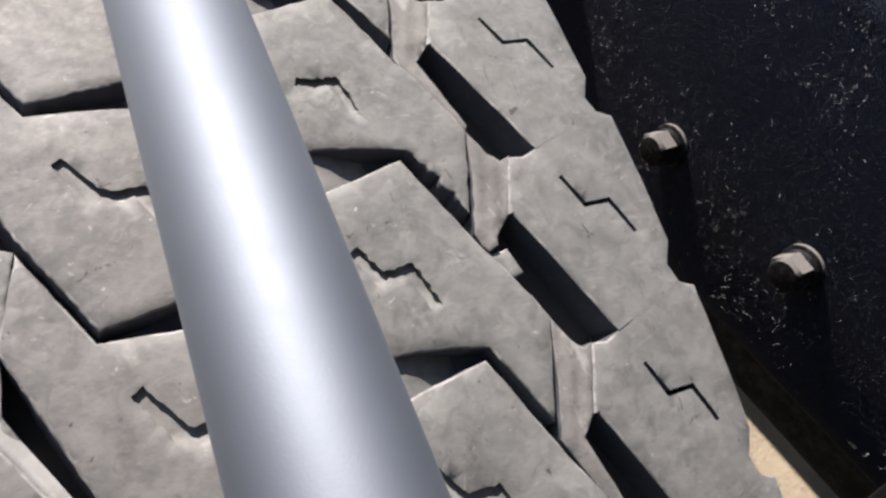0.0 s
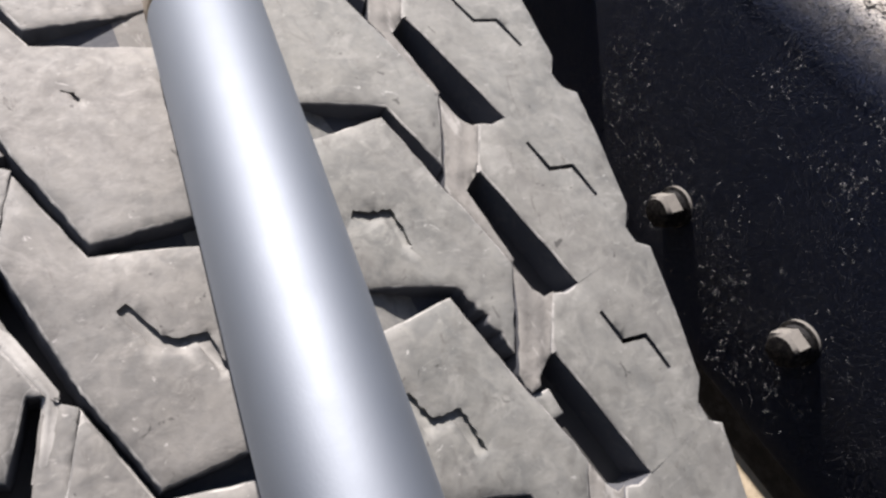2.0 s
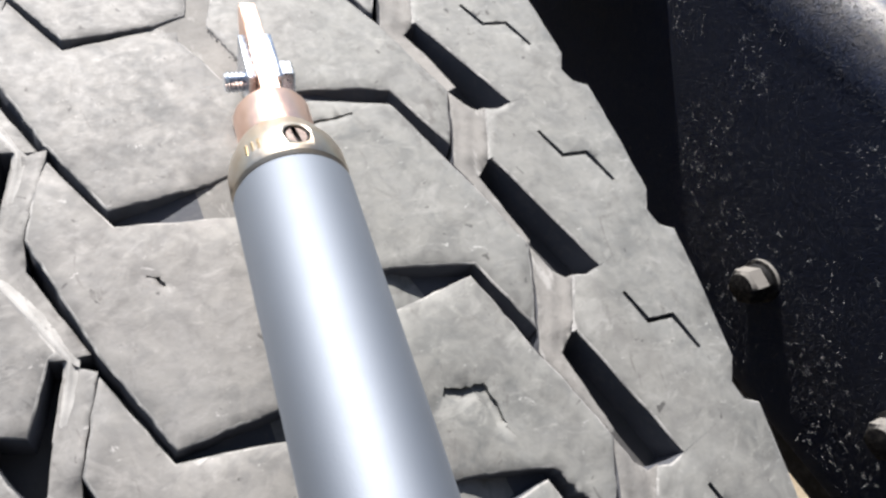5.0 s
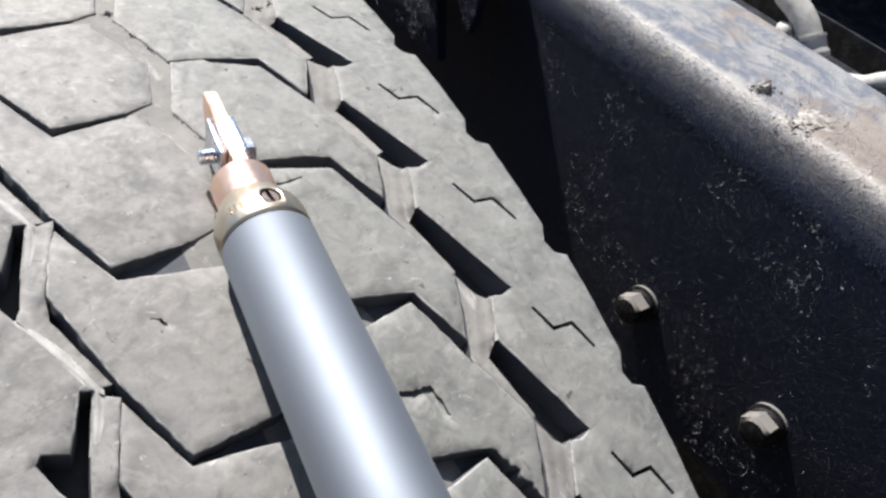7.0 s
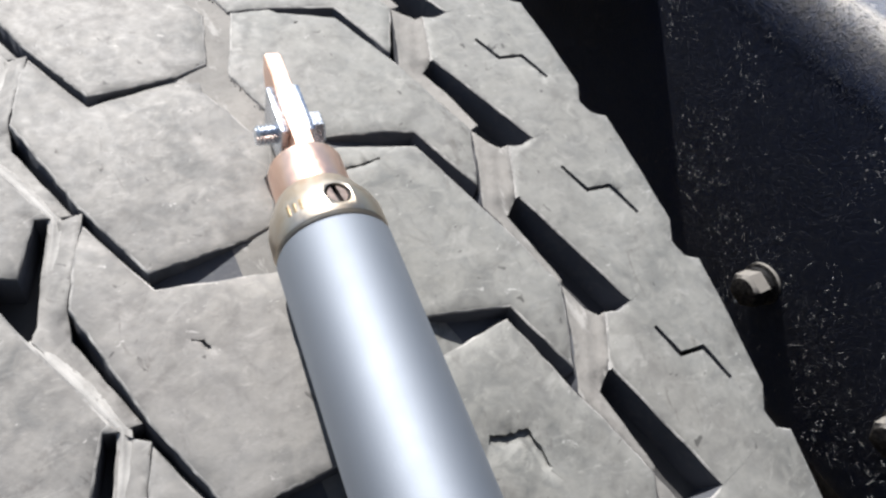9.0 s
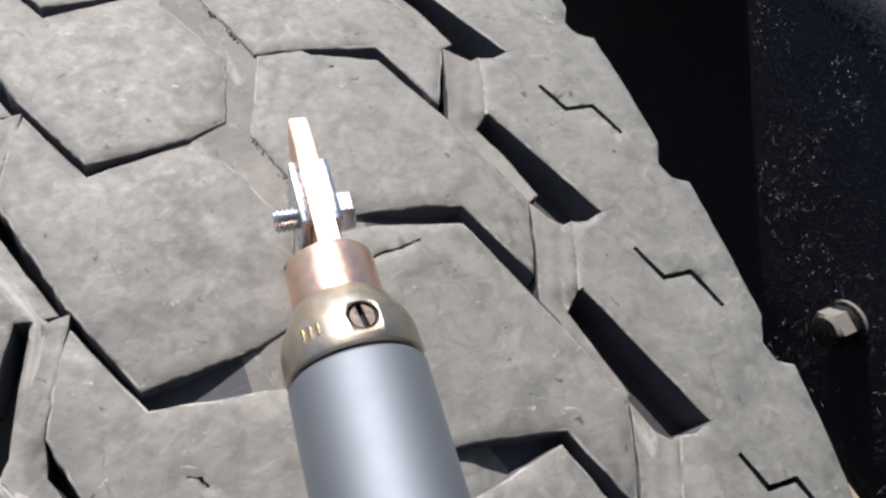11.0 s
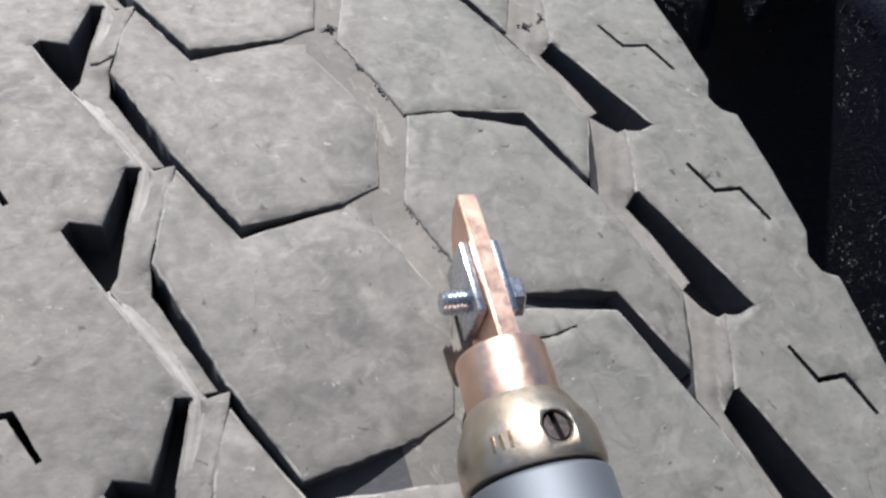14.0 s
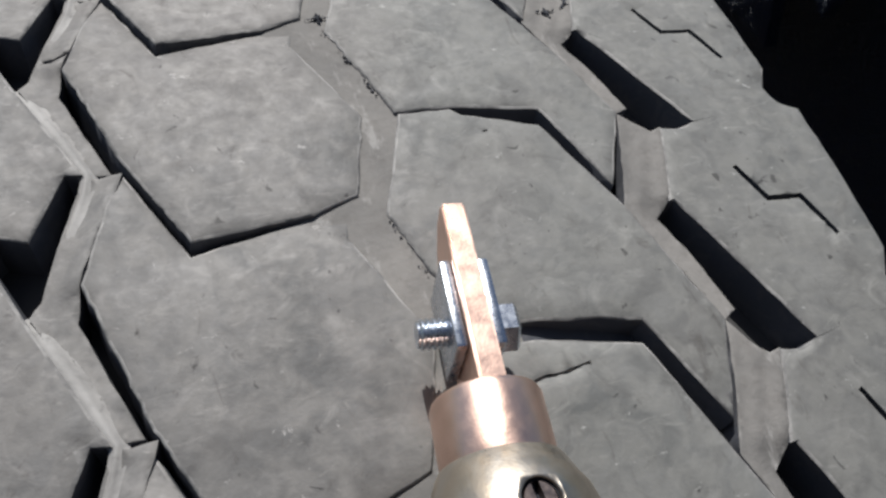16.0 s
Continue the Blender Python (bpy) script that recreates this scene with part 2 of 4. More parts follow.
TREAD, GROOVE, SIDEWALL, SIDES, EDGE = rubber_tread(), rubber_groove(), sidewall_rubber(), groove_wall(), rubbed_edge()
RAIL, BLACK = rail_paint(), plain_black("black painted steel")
HOLLOW = plain_black("oily black iron", (0.016, 0.017, 0.021), 0.9)
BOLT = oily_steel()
GRIT = pale_rubber("pale grit", (0.52, 0.53, 0.55))
TAR = plain_black("tarry black crumbs", (0.036, 0.037, 0.042), 0.5)
CLOD = dusty_steel("crusted dirt", (0.44, 0.42, 0.39))
HOSE = pale_rubber("dusty grey rubber hose", (0.50, 0.485, 0.46))
# paler than the tread: the rib edge's sunlight is in this colour
RIB = pale_rubber("scuffed sunlit rubber", (0.42, 0.41, 0.395))
ALU = metal("brushed aluminium tube", (0.225, 0.248, 0.285), (0.20, 0.222, 0.258), 0.68, 60, None, 0.2, 0.02)
COLLAR = metal("heat-stained nickel", (0.54, 0.50, 0.44), (0.47, 0.36, 0.24), 0.40, 150, None, 0.70)
COPPER = metal("bright copper", (0.85, 0.60, 0.49), (0.66, 0.42, 0.30), 0.36, 160, None, 0.35)
ZINC = metal("zinc-plated steel", (0.60, 0.64, 0.70), (0.36, 0.40, 0.48), 0.28, 400, None, 0.5)
BRASS = metal("old brass", (0.66, 0.50, 0.30), (0.30, 0.20, 0.12), 0.34, 500, None, 0.6)
STEEL = metal("dark slotted steel", (0.40, 0.32, 0.28), (0.16, 0.12, 0.11), 0.4, 700, None, 0.6)
SAND = sand()


# ------------------------------------------------------------- mesh helpers
def mesh_of(name, bm, material, smooth=35.0):
    me = bpy.data.meshes.new(name)
    bmesh.ops.recalc_face_normals(bm, faces=bm.faces[:])
    for e in bm.edges:
        e.smooth = len(e.link_faces) == 2 and e.calc_face_angle(0.0) < radians(smooth)
    for f in bm.faces:
        f.smooth = True
    bm.to_mesh(me)
    bm.free()
    me.materials.append(material)
    return me


def part(name, bm, material, parent=None, label="", smooth=35.0):
    ob = new(name, mesh_of(name, bm, material, smooth))
    if parent is not None:
        ob.parent = parent
    if label:
        tagged(ob, label)
    return ob


def thing(name, label, category, m=None, group="", kind=""):
    ob = new(name)
    ob.empty_display_size = 0.05
    if m is not None:
        ob.matrix_world = m
    return tagged(ob, label, category, group, kind)


def box(x0, x1, y0, y1, z0, z1, bevel=0.0, segments=2):
    bm = bmesh.new()
    bmesh.ops.create_cube(bm, size=1.0)
    for v in bm.verts:
        v.co = Vector((x0 + (v.co.x + 0.5) * (x1 - x0), y0 + (v.co.y + 0.5) * (y1 - y0), z0 + (v.co.z + 0.5) * (z1 - z0)))
    if bevel:
        bmesh.ops.bevel(bm, geom=bm.edges[:], offset=bevel, segments=segments, affect="EDGES", profile=0.5)
    return bm


def turned(profile, sides=48, closed=False):
    """A solid turned round the z axis from rows of (radius, height)."""
    bm = bmesh.new()
    rings = []
    for r, z in profile:
        if r < 1e-6:
            rings.append([bm.verts.new((0, 0, z))])
        else:
            rings.append([bm.verts.new((r * math.cos(2 * math.pi * k / sides), r * math.sin(2 * math.pi * k / sides), z)) for k in range(sides)])
    pairs = list(zip(rings, rings[1:])) + ([(rings[-1], rings[0])] if closed else [])
    for a, b in pairs:
        for k in range(sides):
            q = [a[k % len(a)], a[(k + 1) % len(a)], b[(k + 1) % len(b)], b[k % len(b)]]
            face = []
            for v in q:
                if v not in face:
                    face.append(v)
            if len(face) > 2:
                bm.faces.new(face)
    return bm


def hexagon_bar(flats, height):
    r = flats / 2 / math.cos(math.pi / 6)
    return turned([(0.0, 0.0), (r * 0.95, 0.0), (r, height * 0.1), (r, height * 0.9), (r * 0.95, height), (0.0, height)], 6)


def moved(bm, m):
    bm.transform(m)
    return bm


def tube_along(points, radius, sides=16):
    """A round tube along a smooth line through the points, closed at both ends."""
    pts = [Vector(p) for p in points]
    line = []
    for i in range(len(pts) - 1):
        p0, p1, p2, p3 = pts[max(i - 1, 0)], pts[i], pts[i + 1], pts[min(i + 2, len(pts) - 1)]
        for k in range(8):
            t = k / 8
            line.append(0.5 * ((2 * p1) + (p2 - p0) * t + (2 * p0 - 5 * p1 + 4 * p2 - p3) * t * t + (3 * p1 - p0 - 3 * p2 + p3) * t ** 3))
    line.append(pts[-1])
    bm = bmesh.new()
    rings, side = [], None
    for i, p in enumerate(line):
        way = (line[min(i + 1, len(line) - 1)] - line[max(i - 1, 0)]).normalized()
        if side is None:
            side = way.cross(Vector((0.3, 0.2, 0.9))).normalized()
        side = (side - way * side.dot(way)).normalized()
        other = way.cross(side)
        rings.append([bm.verts.new(p + radius * (math.cos(a) * side + math.sin(a) * other)) for a in [2 * math.pi * k / sides for k in range(sides)]])
    for a, b in zip(rings, rings[1:]):
        for k in range(sides):
            bm.faces.new((a[k], a[(k + 1) % sides], b[(k + 1) % sides], b[k]))
    bm.faces.new(rings[0])
    bm.faces.new(rings[-1])
    return bm


# ------------------------------------------------------------- tyre
AXLE_Z, R = 0.52, 0.5203
PITCHES = 78
STEP = 2 * math.pi / PITCHES
ARC = R * STEP * 1000          # one pitch round the tread, in mm
ZERO = radians(78.2)           # where pitch 0 stands: 90 degrees is the crown
MID = 20.4                     # the tread's middle, in mm across


def on_tyre(x, s, h):
    """A place from mm across, mm round the tread and mm above it, about the axle."""
    a = ZERO + s / 1000 / R
    r = R + h / 1000
    return Vector((x / 1000, -r * math.cos(a), r * math.sin(a)))


def flat(rows):
    return [Vector((x, s * ARC)) for x, s in rows]


def inside(p, loop):
    hit = False
    for a, b in zip(loop, loop[1:] + loop[:1]):
        if (a.y > p.y) != (b.y > p.y) and p.x < (b.x - a.x) * (p.y - a.y) / (b.y - a.y) + a.x:
            hit = not hit
    return hit


def area(loop):
    return 0.5 * sum(a.x * b.y - b.x * a.y for a, b in zip(loop, loop[1:] + loop[:1]))


def resampled(loop, step, ragged, rng, keep=(), torn=None):
    """Points along a closed outline, at most step apart, a little uneven; the edges listed in keep stay straight."""
    out = []
    for i, (a, b) in enumerate(zip(loop, loop[1:] + loop[:1])):
        rough, pace = (torn or {}).get(i, (ragged, step))
        n = max(1, math.ceil((b - a).length / pace))
        side = Vector((b.y - a.y, a.x - b.x)).normalized()
        for k in range(n):
            p = a.lerp(b, k / n)
            if k and i not in keep:
                p = p - side * abs(rng.gauss(0, rough)) if rough > ragged else p + side * rng.gauss(0, rough)
            out.append((p, i))
    return out


def slit(line, width):
    """The outline of a narrow cut along a bent line, in mm."""
    left, right = [], []
    for i, p in enumerate(line):
        way = (line[min(i + 1, len(line) - 1)] - line[max(i - 1, 0)]).normalized()
        n = Vector((-way.y, way.x))
        w = width * (0.35 if i in (0, len(line) - 1) else 0.5)
        left.append(p + n * w)
        right.append(p - n * w)
    return left + right[::-1]


def swell(x, s):
    """The slow unevenness of the worn tread, in mm."""
    return 0.15 * noise.noise(Vector((x / 11, s / 11, 0.3))) + 0.07 * noise.noise(Vector((x / 3.1, s / 3.1, 4.0)))


def toe_wear(p, toes):
    """How far a point of a block shares in the wear of its leading edges, 0 to 1."""
    worn = 0.0
    for a, b in toes:
        k = max(0.0, min(1.0, (p - a).dot(b - a) / (b - a).length_squared))
        worn = max(worn, max(0.0, 1.0 - (p - a.lerp(b, k)).length / 8.0) ** 1.6)
    return worn


def tread_mesh(name, outline, cuts, depth, seed, shift=0.0, taper=0.7, bevel=0.28, seams=(), cut_depth=4.5, ragged=0.09, deeper=None, torn=(), gap=3.2, toe=(), toe_drop=0.0, cut_rough=0.04, worn_cuts=False):
    """One piece of tread: an outline in mm with its cuts, a rounded worn edge and walls down into the groove."""
    rng = random.Random(seed)
    if area(outline) < 0:
        outline = outline[::-1]
        seams = tuple((len(outline) - 2 - i) % len(outline) for i in seams)
        torn = tuple(((len(outline) - 2 - i) % len(outline), w, st) for i, w, st in torn)
        toe = tuple((len(outline) - 2 - i) % len(outline) for i in toe)
    toes = [(outline[i], outline[(i + 1) % len(outline)]) for i in toe]
    rim = resampled(outline, 2.6, ragged, rng, seams, {i: (w, st) for i, w, st in torn})
    loop = [p for p, _ in rim]
    tags = [i for _, i in rim]
    points, edges, lows = [], [], []

    def add_loop(pts):
        base = len(points)
        points.extend(pts)
        edges.extend((base + k, base + (k + 1) % len(pts)) for k in range(len(pts)))
        return list(range(base, base + len(pts)))

    rim_ids = add_loop(loop)
    holes = []
    for c in cuts:
        if area(c) < 0:
            c = c[::-1]
        pts = [p for p, _ in resampled(c, 1.1, cut_rough, rng)]
        holes.append((pts, add_loop(pts)))
    count = len(loop)
    for k, p in enumerate(loop):
        if tags[k] in seams or tags[k - 1] in seams:
            continue
        way = (loop[(k + 1) % count] - loop[k - 1]).normalized()
        q = p + Vector((-way.y, way.x)) * bevel * 1.5
        if inside(q, loop) and not any(inside(q, h) for h, _ in holes):
            points.append(q)
    x0, x1 = min(p.x for p in loop), max(p.x for p in loop)
    s0, s1 = min(p.y for p in loop), max(p.y for p in loop)
    for i in range(int((x1 - x0) / gap) + 1):
        for j in range(int((s1 - s0) / gap) + 1):
            q = Vector((x0 + (i + 0.5 * (j % 2)) * gap + rng.uniform(-0.5, 0.5), s0 + j * gap + rng.uniform(-0.5, 0.5)))
            if inside(q, loop) and not any(inside(q, h) for h, _ in holes) and min((q - p).length for p in loop) > min(1.7, gap):
                points.append(q)
    made, _, tris, origin, _, _ = geometry.delaunay_2d_cdt(points, edges, [], 0, 1e-5)
    rim_set = set(rim_ids)
    bm = bmesh.new()
    verts, back_to, worn = [], {}, set()
    for k, p in enumerate(made):
        src = origin[k]
        low = 0.0
        for o in src:
            back_to[o] = k
            if o in rim_set and not (tags[o] in seams or tags[o - 1] in seams):
                low = -bevel
                worn.add(k)
        for _, ids in holes:
            if any(o in ids for o in src):
                low = -0.25
        verts.append(bm.verts.new(on_tyre(p.x, p.y, low + swell(p.x, p.y + shift) - toe_drop * toe_wear(p, toes))))
    for tri in tris:
        c = sum((made[i] for i in tri), Vector((0, 0))) / len(tri)
        if inside(c, loop) and not any(inside(c, h) for h, _ in holes):
            bm.faces.new([verts[i] for i in tri]).material_index = 2 if any(i in worn for i in tri) else 0

    def wall(ids, pts, down, out, skip, lean=0.0, skin=1):
        n = len(ids)
        lower = []
        for k in range(n):
            p = pts[k]
            way = (pts[(k + 1) % n] - pts[k - 1]).normalized()
            q = p + Vector((way.y, -way.x)) * out + Vector((0, lean))
            lower.append(bm.verts.new(on_tyre(q.x, q.y, -(deeper(q) if deeper and down == depth else down))))
        for k in range(n):
            if not skip(k):
                j = (k + 1) % n
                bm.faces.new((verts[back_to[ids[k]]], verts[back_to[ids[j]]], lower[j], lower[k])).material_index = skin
        return lower

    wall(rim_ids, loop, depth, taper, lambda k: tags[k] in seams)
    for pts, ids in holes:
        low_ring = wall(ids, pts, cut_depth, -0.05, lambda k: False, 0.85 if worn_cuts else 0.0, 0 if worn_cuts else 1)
        if worn_cuts:
            bm.faces.new(low_ring)
    bmesh.ops.delete(bm, geom=[v for v in bm.verts if not v.link_faces], context="VERTS")
    me = mesh_of(name, bm, TREAD, 50.0)
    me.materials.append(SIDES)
    me.materials.append(EDGE)
    return me


def turn_about_axle(k):
    return Matrix.Rotation(-k * STEP, 4, "X")


# outlines: mm across, pitches round
INNER = flat([(27.8, 1.520), (37.0, 1.518), (38.6, 1.478), (45.0, 1.428), (51.3, 1.370), (58.4, 0.965), (66.6, 0.375), (58.9, 0.010),
              (52.4, 0.452), (44.2, 0.490), (37.2, 0.522), (27.2, 0.526), (20.4, 1.050)])
OUTER = flat([(15.6, 1.125), (13.6, 0.982), (21.7, 0.532), (17.0, 0.152), (9.6, 0.096), (-8.4, 0.066), (-16.1, 0.456),
              (-23.2, 0.975), (-16.6, 1.432), (-8.7, 1.026), (2.9, 1.075)])
LUG = flat([(80.2, 0.285), (76.3, 0.262), (73.0, 0.280), (67.4, -0.100), (68.4, -0.104), (80.2, -0.715), (99.6, -0.700), (98.9, -0.600),
            (101.9, -0.485), (103.3, 0.255), (99.6, 0.300)])
FAR_LUG = flat([(-35.2, 1.175), (-31.2, 0.935), (-21.5, 0.420), (-24.0, 0.437), (-29.2, 0.165), (-33.8, 0.210), (-35.2, 0.175),
                (-58.8, 0.040), (-62.5, 0.085), (-61.1, 0.825), (-58.1, 0.940), (-58.8, 1.040)])
LUG_SEAMS, FAR_SEAMS = (5, 10), (6, 11)
LUG_CUT = [(83.0, 0.010), (85.8, -0.170), (92.0, -0.185), (94.8, -0.385)]


def mirrored(rows):
    """The same outline on the far shoulder, turned half round about the tread's middle."""
    return [Vector((2 * MID - p.x, 0.34 * ARC - p.y)) for p in rows]


tyre = thing("truck_tyre", "worn dusty black rubber truck tyre with zigzag block tread", "tyre", Matrix.Translation((0, 0, AXLE_Z)))

# carcass: tread base, sidewalls and beads, turned about the axle
half = [(0, -1.0), (5, -1.0), (10, -1.0), (14, -1.0), (18, -1.0), (22, -1.0), (26, -1.0), (30, -1.0), (34, -1.0), (38, -8.0), (74, -8.0), (80, -14), (83.5, -24), (92, -52), (101, -95), (104, -130),
        (98, -170), (82, -215), (74, -240), (70, -243)]
profile = [(-x, h) for x, h in half[::-1]] + half[1:] + [(60, -238), (62, -205), (84, -160), (90, -120), (70, -60), (40, -24), (0, -21),
                                                      (-40, -24), (-70, -60), (-90, -120), (-84, -160), (-62, -205), (-60, -238)]
bm = turned([((R * 1000 + h) / 1000, (MID + x) / 1000) for x, h in profile], 234, True)
moved(bm, Matrix.Rotation(radians(90), 4, "Y") @ Matrix.Rotation(radians(90), 4, "Z"))
carcass = part("carcass", bm, SIDEWALL, tyre, "black rubber casing with dirt packed in the grooves", 40)
carcass.data.materials.append(GROOVE)
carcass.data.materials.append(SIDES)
for v in carcass.data.vertices:
    # groove floors: over the crown worn shallow towards the middle, below it deep right across
    r, off = math.hypot(v.co.y, v.co.z), abs(v.co.x * 1000 - MID)
    if abs(r - (R - 0.001)) < 0.0002 and off < 35:
        pitch = (math.atan2(v.co.z, -v.co.y) - ZERO) / STEP
        k = max(0.0, min(1.0, -pitch / 1.1))
        k = k * k * (3 - 2 * k)
        worn, cut = 0.45 + 0.19 * max(0.0, off - 9), 5.0
        deep = (worn + (cut - worn) * k) / 1000
        v.co.y *= (R - deep) / r
        v.co.z *= (R - deep) / r
# outer groove floors take darker rubber, standing in for the shade down there
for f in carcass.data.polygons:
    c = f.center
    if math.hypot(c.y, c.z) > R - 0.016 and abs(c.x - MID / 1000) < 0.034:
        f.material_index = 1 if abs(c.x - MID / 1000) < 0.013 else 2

# sipes cut into single blocks, worn almost away higher up: pitch, line, width
INNER_CUTS = {
    -2: [((36.8, 0.83), (39.2, 0.795), (43.9, 0.79), (45.6, 0.60))],
    -3: [((34.0, 0.95), (37.0, 0.79), (42.8, 0.79), (45.2, 0.59))],
    -4: [((33.0, 0.97), (36.5, 0.80), (42.6, 0.79), (45.2, 0.59))],
    -1: [((31.6, 1.300), (35.0, 1.318), (38.6, 1.316), (42.6, 1.332))],
    0: [((41.0, 1.374), (41.9, 1.378))],
}
OUTER_CUTS = {
    -2: [((-7.5, 0.665), (-3.9, 0.49), (-0.4, 0.445), (3.4, 0.45), (5.3, 0.275))],
    -3: [((-7.0, 0.68), (-3.0, 0.47), (0.0, 0.445), (3.6, 0.45), (5.2, 0.28))],
    -1: [((-6.4, 0.69), (-4.6, 0.67), (-4.0, 0.62))],
}
NEAR = range(-6, 5)


def drawn(rows, j):
    """An outline as it stands on pitch j: below the crown the tread draws in towards the middle and its pitch shortens."""
    out = []
    for x, t in rows:
        low = min(0.0, 1.0 + 1.45 * (t + j)) if j in NEAR else 0.0
        out.append((x + low * (x + 40) / 125, t + (max(0.0, -(t + j + 1.0)) * 0.028 if j in NEAR else 0.0)))
    return out


OUTER_TOE = {-1: ((13.4, 0.892), (2.6, 0.925), (-9.0, 0.968), (-17.4, 1.395)), -2: ((12.2, 0.838), (2.2, 0.876), (-10.0, 0.912), (-17.6, 1.338)), -3: ((12.2, 0.810), (3.0, 0.852), (-10.2, 0.900), (-17.2, 1.328))}


def outer_outline(j):
    """The outer block; below the crown its ends are less worn and stand closer to the next."""
    if j > 0 or j not in NEAR:
        return OUTER
    heel = {0: 0.03, -1: 0.115}.get(j, 0.135)
    rows = [(p.x, p.y / ARC) for p in OUTER]
    rows[3] = (rows[3][0] - 1.2, rows[3][1] - heel - 0.005)
    rows[4] = (rows[4][0] - 0.4, rows[4][1] - heel)
    rows[5] = (rows[5][0] - 1.0, rows[5][1] - heel)
    rows[6] = (rows[6][0] - 0.5, rows[6][1] - heel * 0.6)
    if j < 0:
        rows[0], rows[10], rows[9], rows[8] = OUTER_TOE[max(j, -3)]
    return flat(drawn(rows, j))


INNER_TOE = {-1: ((27.8, 1.470), (36.0, 1.462), (39.4, 1.440), (45.5, 1.402), (52.0, 1.362), (58.9, 0.918)),
             -2: ((26.5, 1.232), (33.0, 1.252), (38.6, 1.270), (45.2, 1.293), (51.8, 1.316), (58.3, 0.864)),
             -3: ((25.0, 1.248), (30.0, 1.262), (34.5, 1.280), (42.0, 1.306), (49.6, 1.334), (57.2, 0.842)),
             -4: ((24.7, 1.286), (30.0, 1.312), (34.8, 1.330), (42.0, 1.340), (48.5, 1.350), (56.2, 0.852))}
INNER_HEEL = {0: ((60.3, 0.022), (53.2, 0.440)), -1: ((59.6, -0.032), (53.2, 0.360)), -2: ((57.8, -0.008), (51.1, 0.368)), -3: ((56.0, -0.002), (49.8, 0.395))}


def inner_outline(j):
    """The inner block; below the crown it keeps its lower end, and its upper end slopes down to a tie in the groove."""
    if j > 0 or j not in NEAR:
        return INNER
    rows = [(p.x, p.y / ARC) for p in INNER]
    if j < 0:
        for i, drop in ((9, 0.085), (10, 0.08), (11, 0.06)):
            rows[i] = (rows[i][0], rows[i][1] - drop)
        rows = drawn(rows, j)
        rows[:6] = INNER_TOE[max(j, -4)]
    rows[7:9] = INNER_HEEL[max(j, -3)]
    return flat(rows)


def block_row(name, outline, cuts_at, depth, seed, torn_at, toe, drop):
    common = None
    for k in range(PITCHES):
        j = (k + PITCHES // 2) % PITCHES - PITCHES // 2
        if j in NEAR:
            cuts = [slit(flat(drawn(line, j)), {0: 0.7, -1: 0.8, -2: 2.8}.get(j, 3.3)) for line in cuts_at.get(j, ())]
            me = tread_mesh(name, outline(j), cuts, depth, seed + j, j * ARC, torn=torn_at(j), toe=toe, toe_drop=drop(j), cut_rough=0.10 if j > -2 else 0.16, worn_cuts=True, cut_depth=1.1)
        else:
            common = common or tread_mesh(name, outline(0), [], depth, seed + 99, toe=toe, toe_drop=drop(0))
            me = common
        ob = new(name, me)
        ob.parent = tyre
        ob.matrix_basis = turn_about_axle(j)


def inner_torn(j):
    edges = [(11, 0.20, 1.2)]
    if j == -2:
        edges.append((7, 0.42, 0.7))
    return edges


block_row("tread_block", inner_outline, INNER_CUTS, 7.0, 100, inner_torn, (1, 2, 3, 4), lambda j: 1.0 if j < -1 else 0.6 if j < 0 else 0.2)
block_row("tread_block", outer_outline, OUTER_CUTS, 7.0, 300, lambda j: [(5, 0.11, 1.1), (6, 0.07, 1.4), (4, 0.11, 1.2)], (8, 9, 10), lambda j: 0.9 if j < -1 else 1.0 if j < 0 else 1.05)


def lug_depth(q):
    across = abs(q.x - MID)
    return 10.5 if across < 72 else 24.0


def lug_slip(j):
    """How far the slot below a near lug lies down the tread, in pitches."""
    return {1: -0.02, 0: -0.06, -1: -0.11, -2: -0.10}.get(j, -0.09 if -7 < j < -2 else 0.0)


def near_lug(j):
    rows = [(p.x, p.y / ARC) for p in LUG]
    for i in (0, 1, 2):
        rows[i] = (rows[i][0], rows[i][1] + lug_slip(j))
    rows[5] = (rows[5][0], rows[5][1] + lug_slip(j - 1))
    return flat(drawn(rows, j))


for outline, cut, seams, seed in ((near_lug, lambda j: flat(drawn(LUG_CUT, j)), LUG_SEAMS, 500), (lambda j: FAR_LUG, lambda j: mirrored(flat(LUG_CUT)), FAR_SEAMS, 600)):
    made = {}
    for k in range(PITCHES):
        j = (k + PITCHES // 2) % PITCHES - PITCHES // 2
        key = j if j in NEAR else "plain"
        if key not in made:
            made[key] = tread_mesh("shoulder_lug", outline(j), [slit(cut(j), 1.35)], 10.5, seed + j, 0.0, 0.7, 0.30, seams, 5.0, 0.06, lug_depth)
        ob = new("shoulder_lug", made[key])
        ob.parent = tyre
        ob.matrix_basis = turn_about_axle(j)

# low bridges across the shoulder grooves, beside the blocks
BRIDGE = [(66.8, 0.375), (69.0, 0.335), (71.2, 0.275), (73.4, 0.285), (67.6, -0.098), (63.8, -0.175), (65.4, -0.350), (67.7, -0.595),
          (66.8, -0.625), (58.8, -0.140), (62.9, 0.095)]
FAR_BRIDGE = [(-16.2, 0.414), (-21.5, 0.418), (-23.1, 0.346), (-26.5, 0.105), (-28.4, -0.045), (-29.8, -0.110), (-22.2, -0.582),
              (-17.8, -0.568), (-24.2, -0.150), (-23.4, -0.020)]
FAR_CRACK = flat([(-26.1, 0.063), (-24.8, 0.053), (-23.6, 0.063), (-22.0, 0.068)])


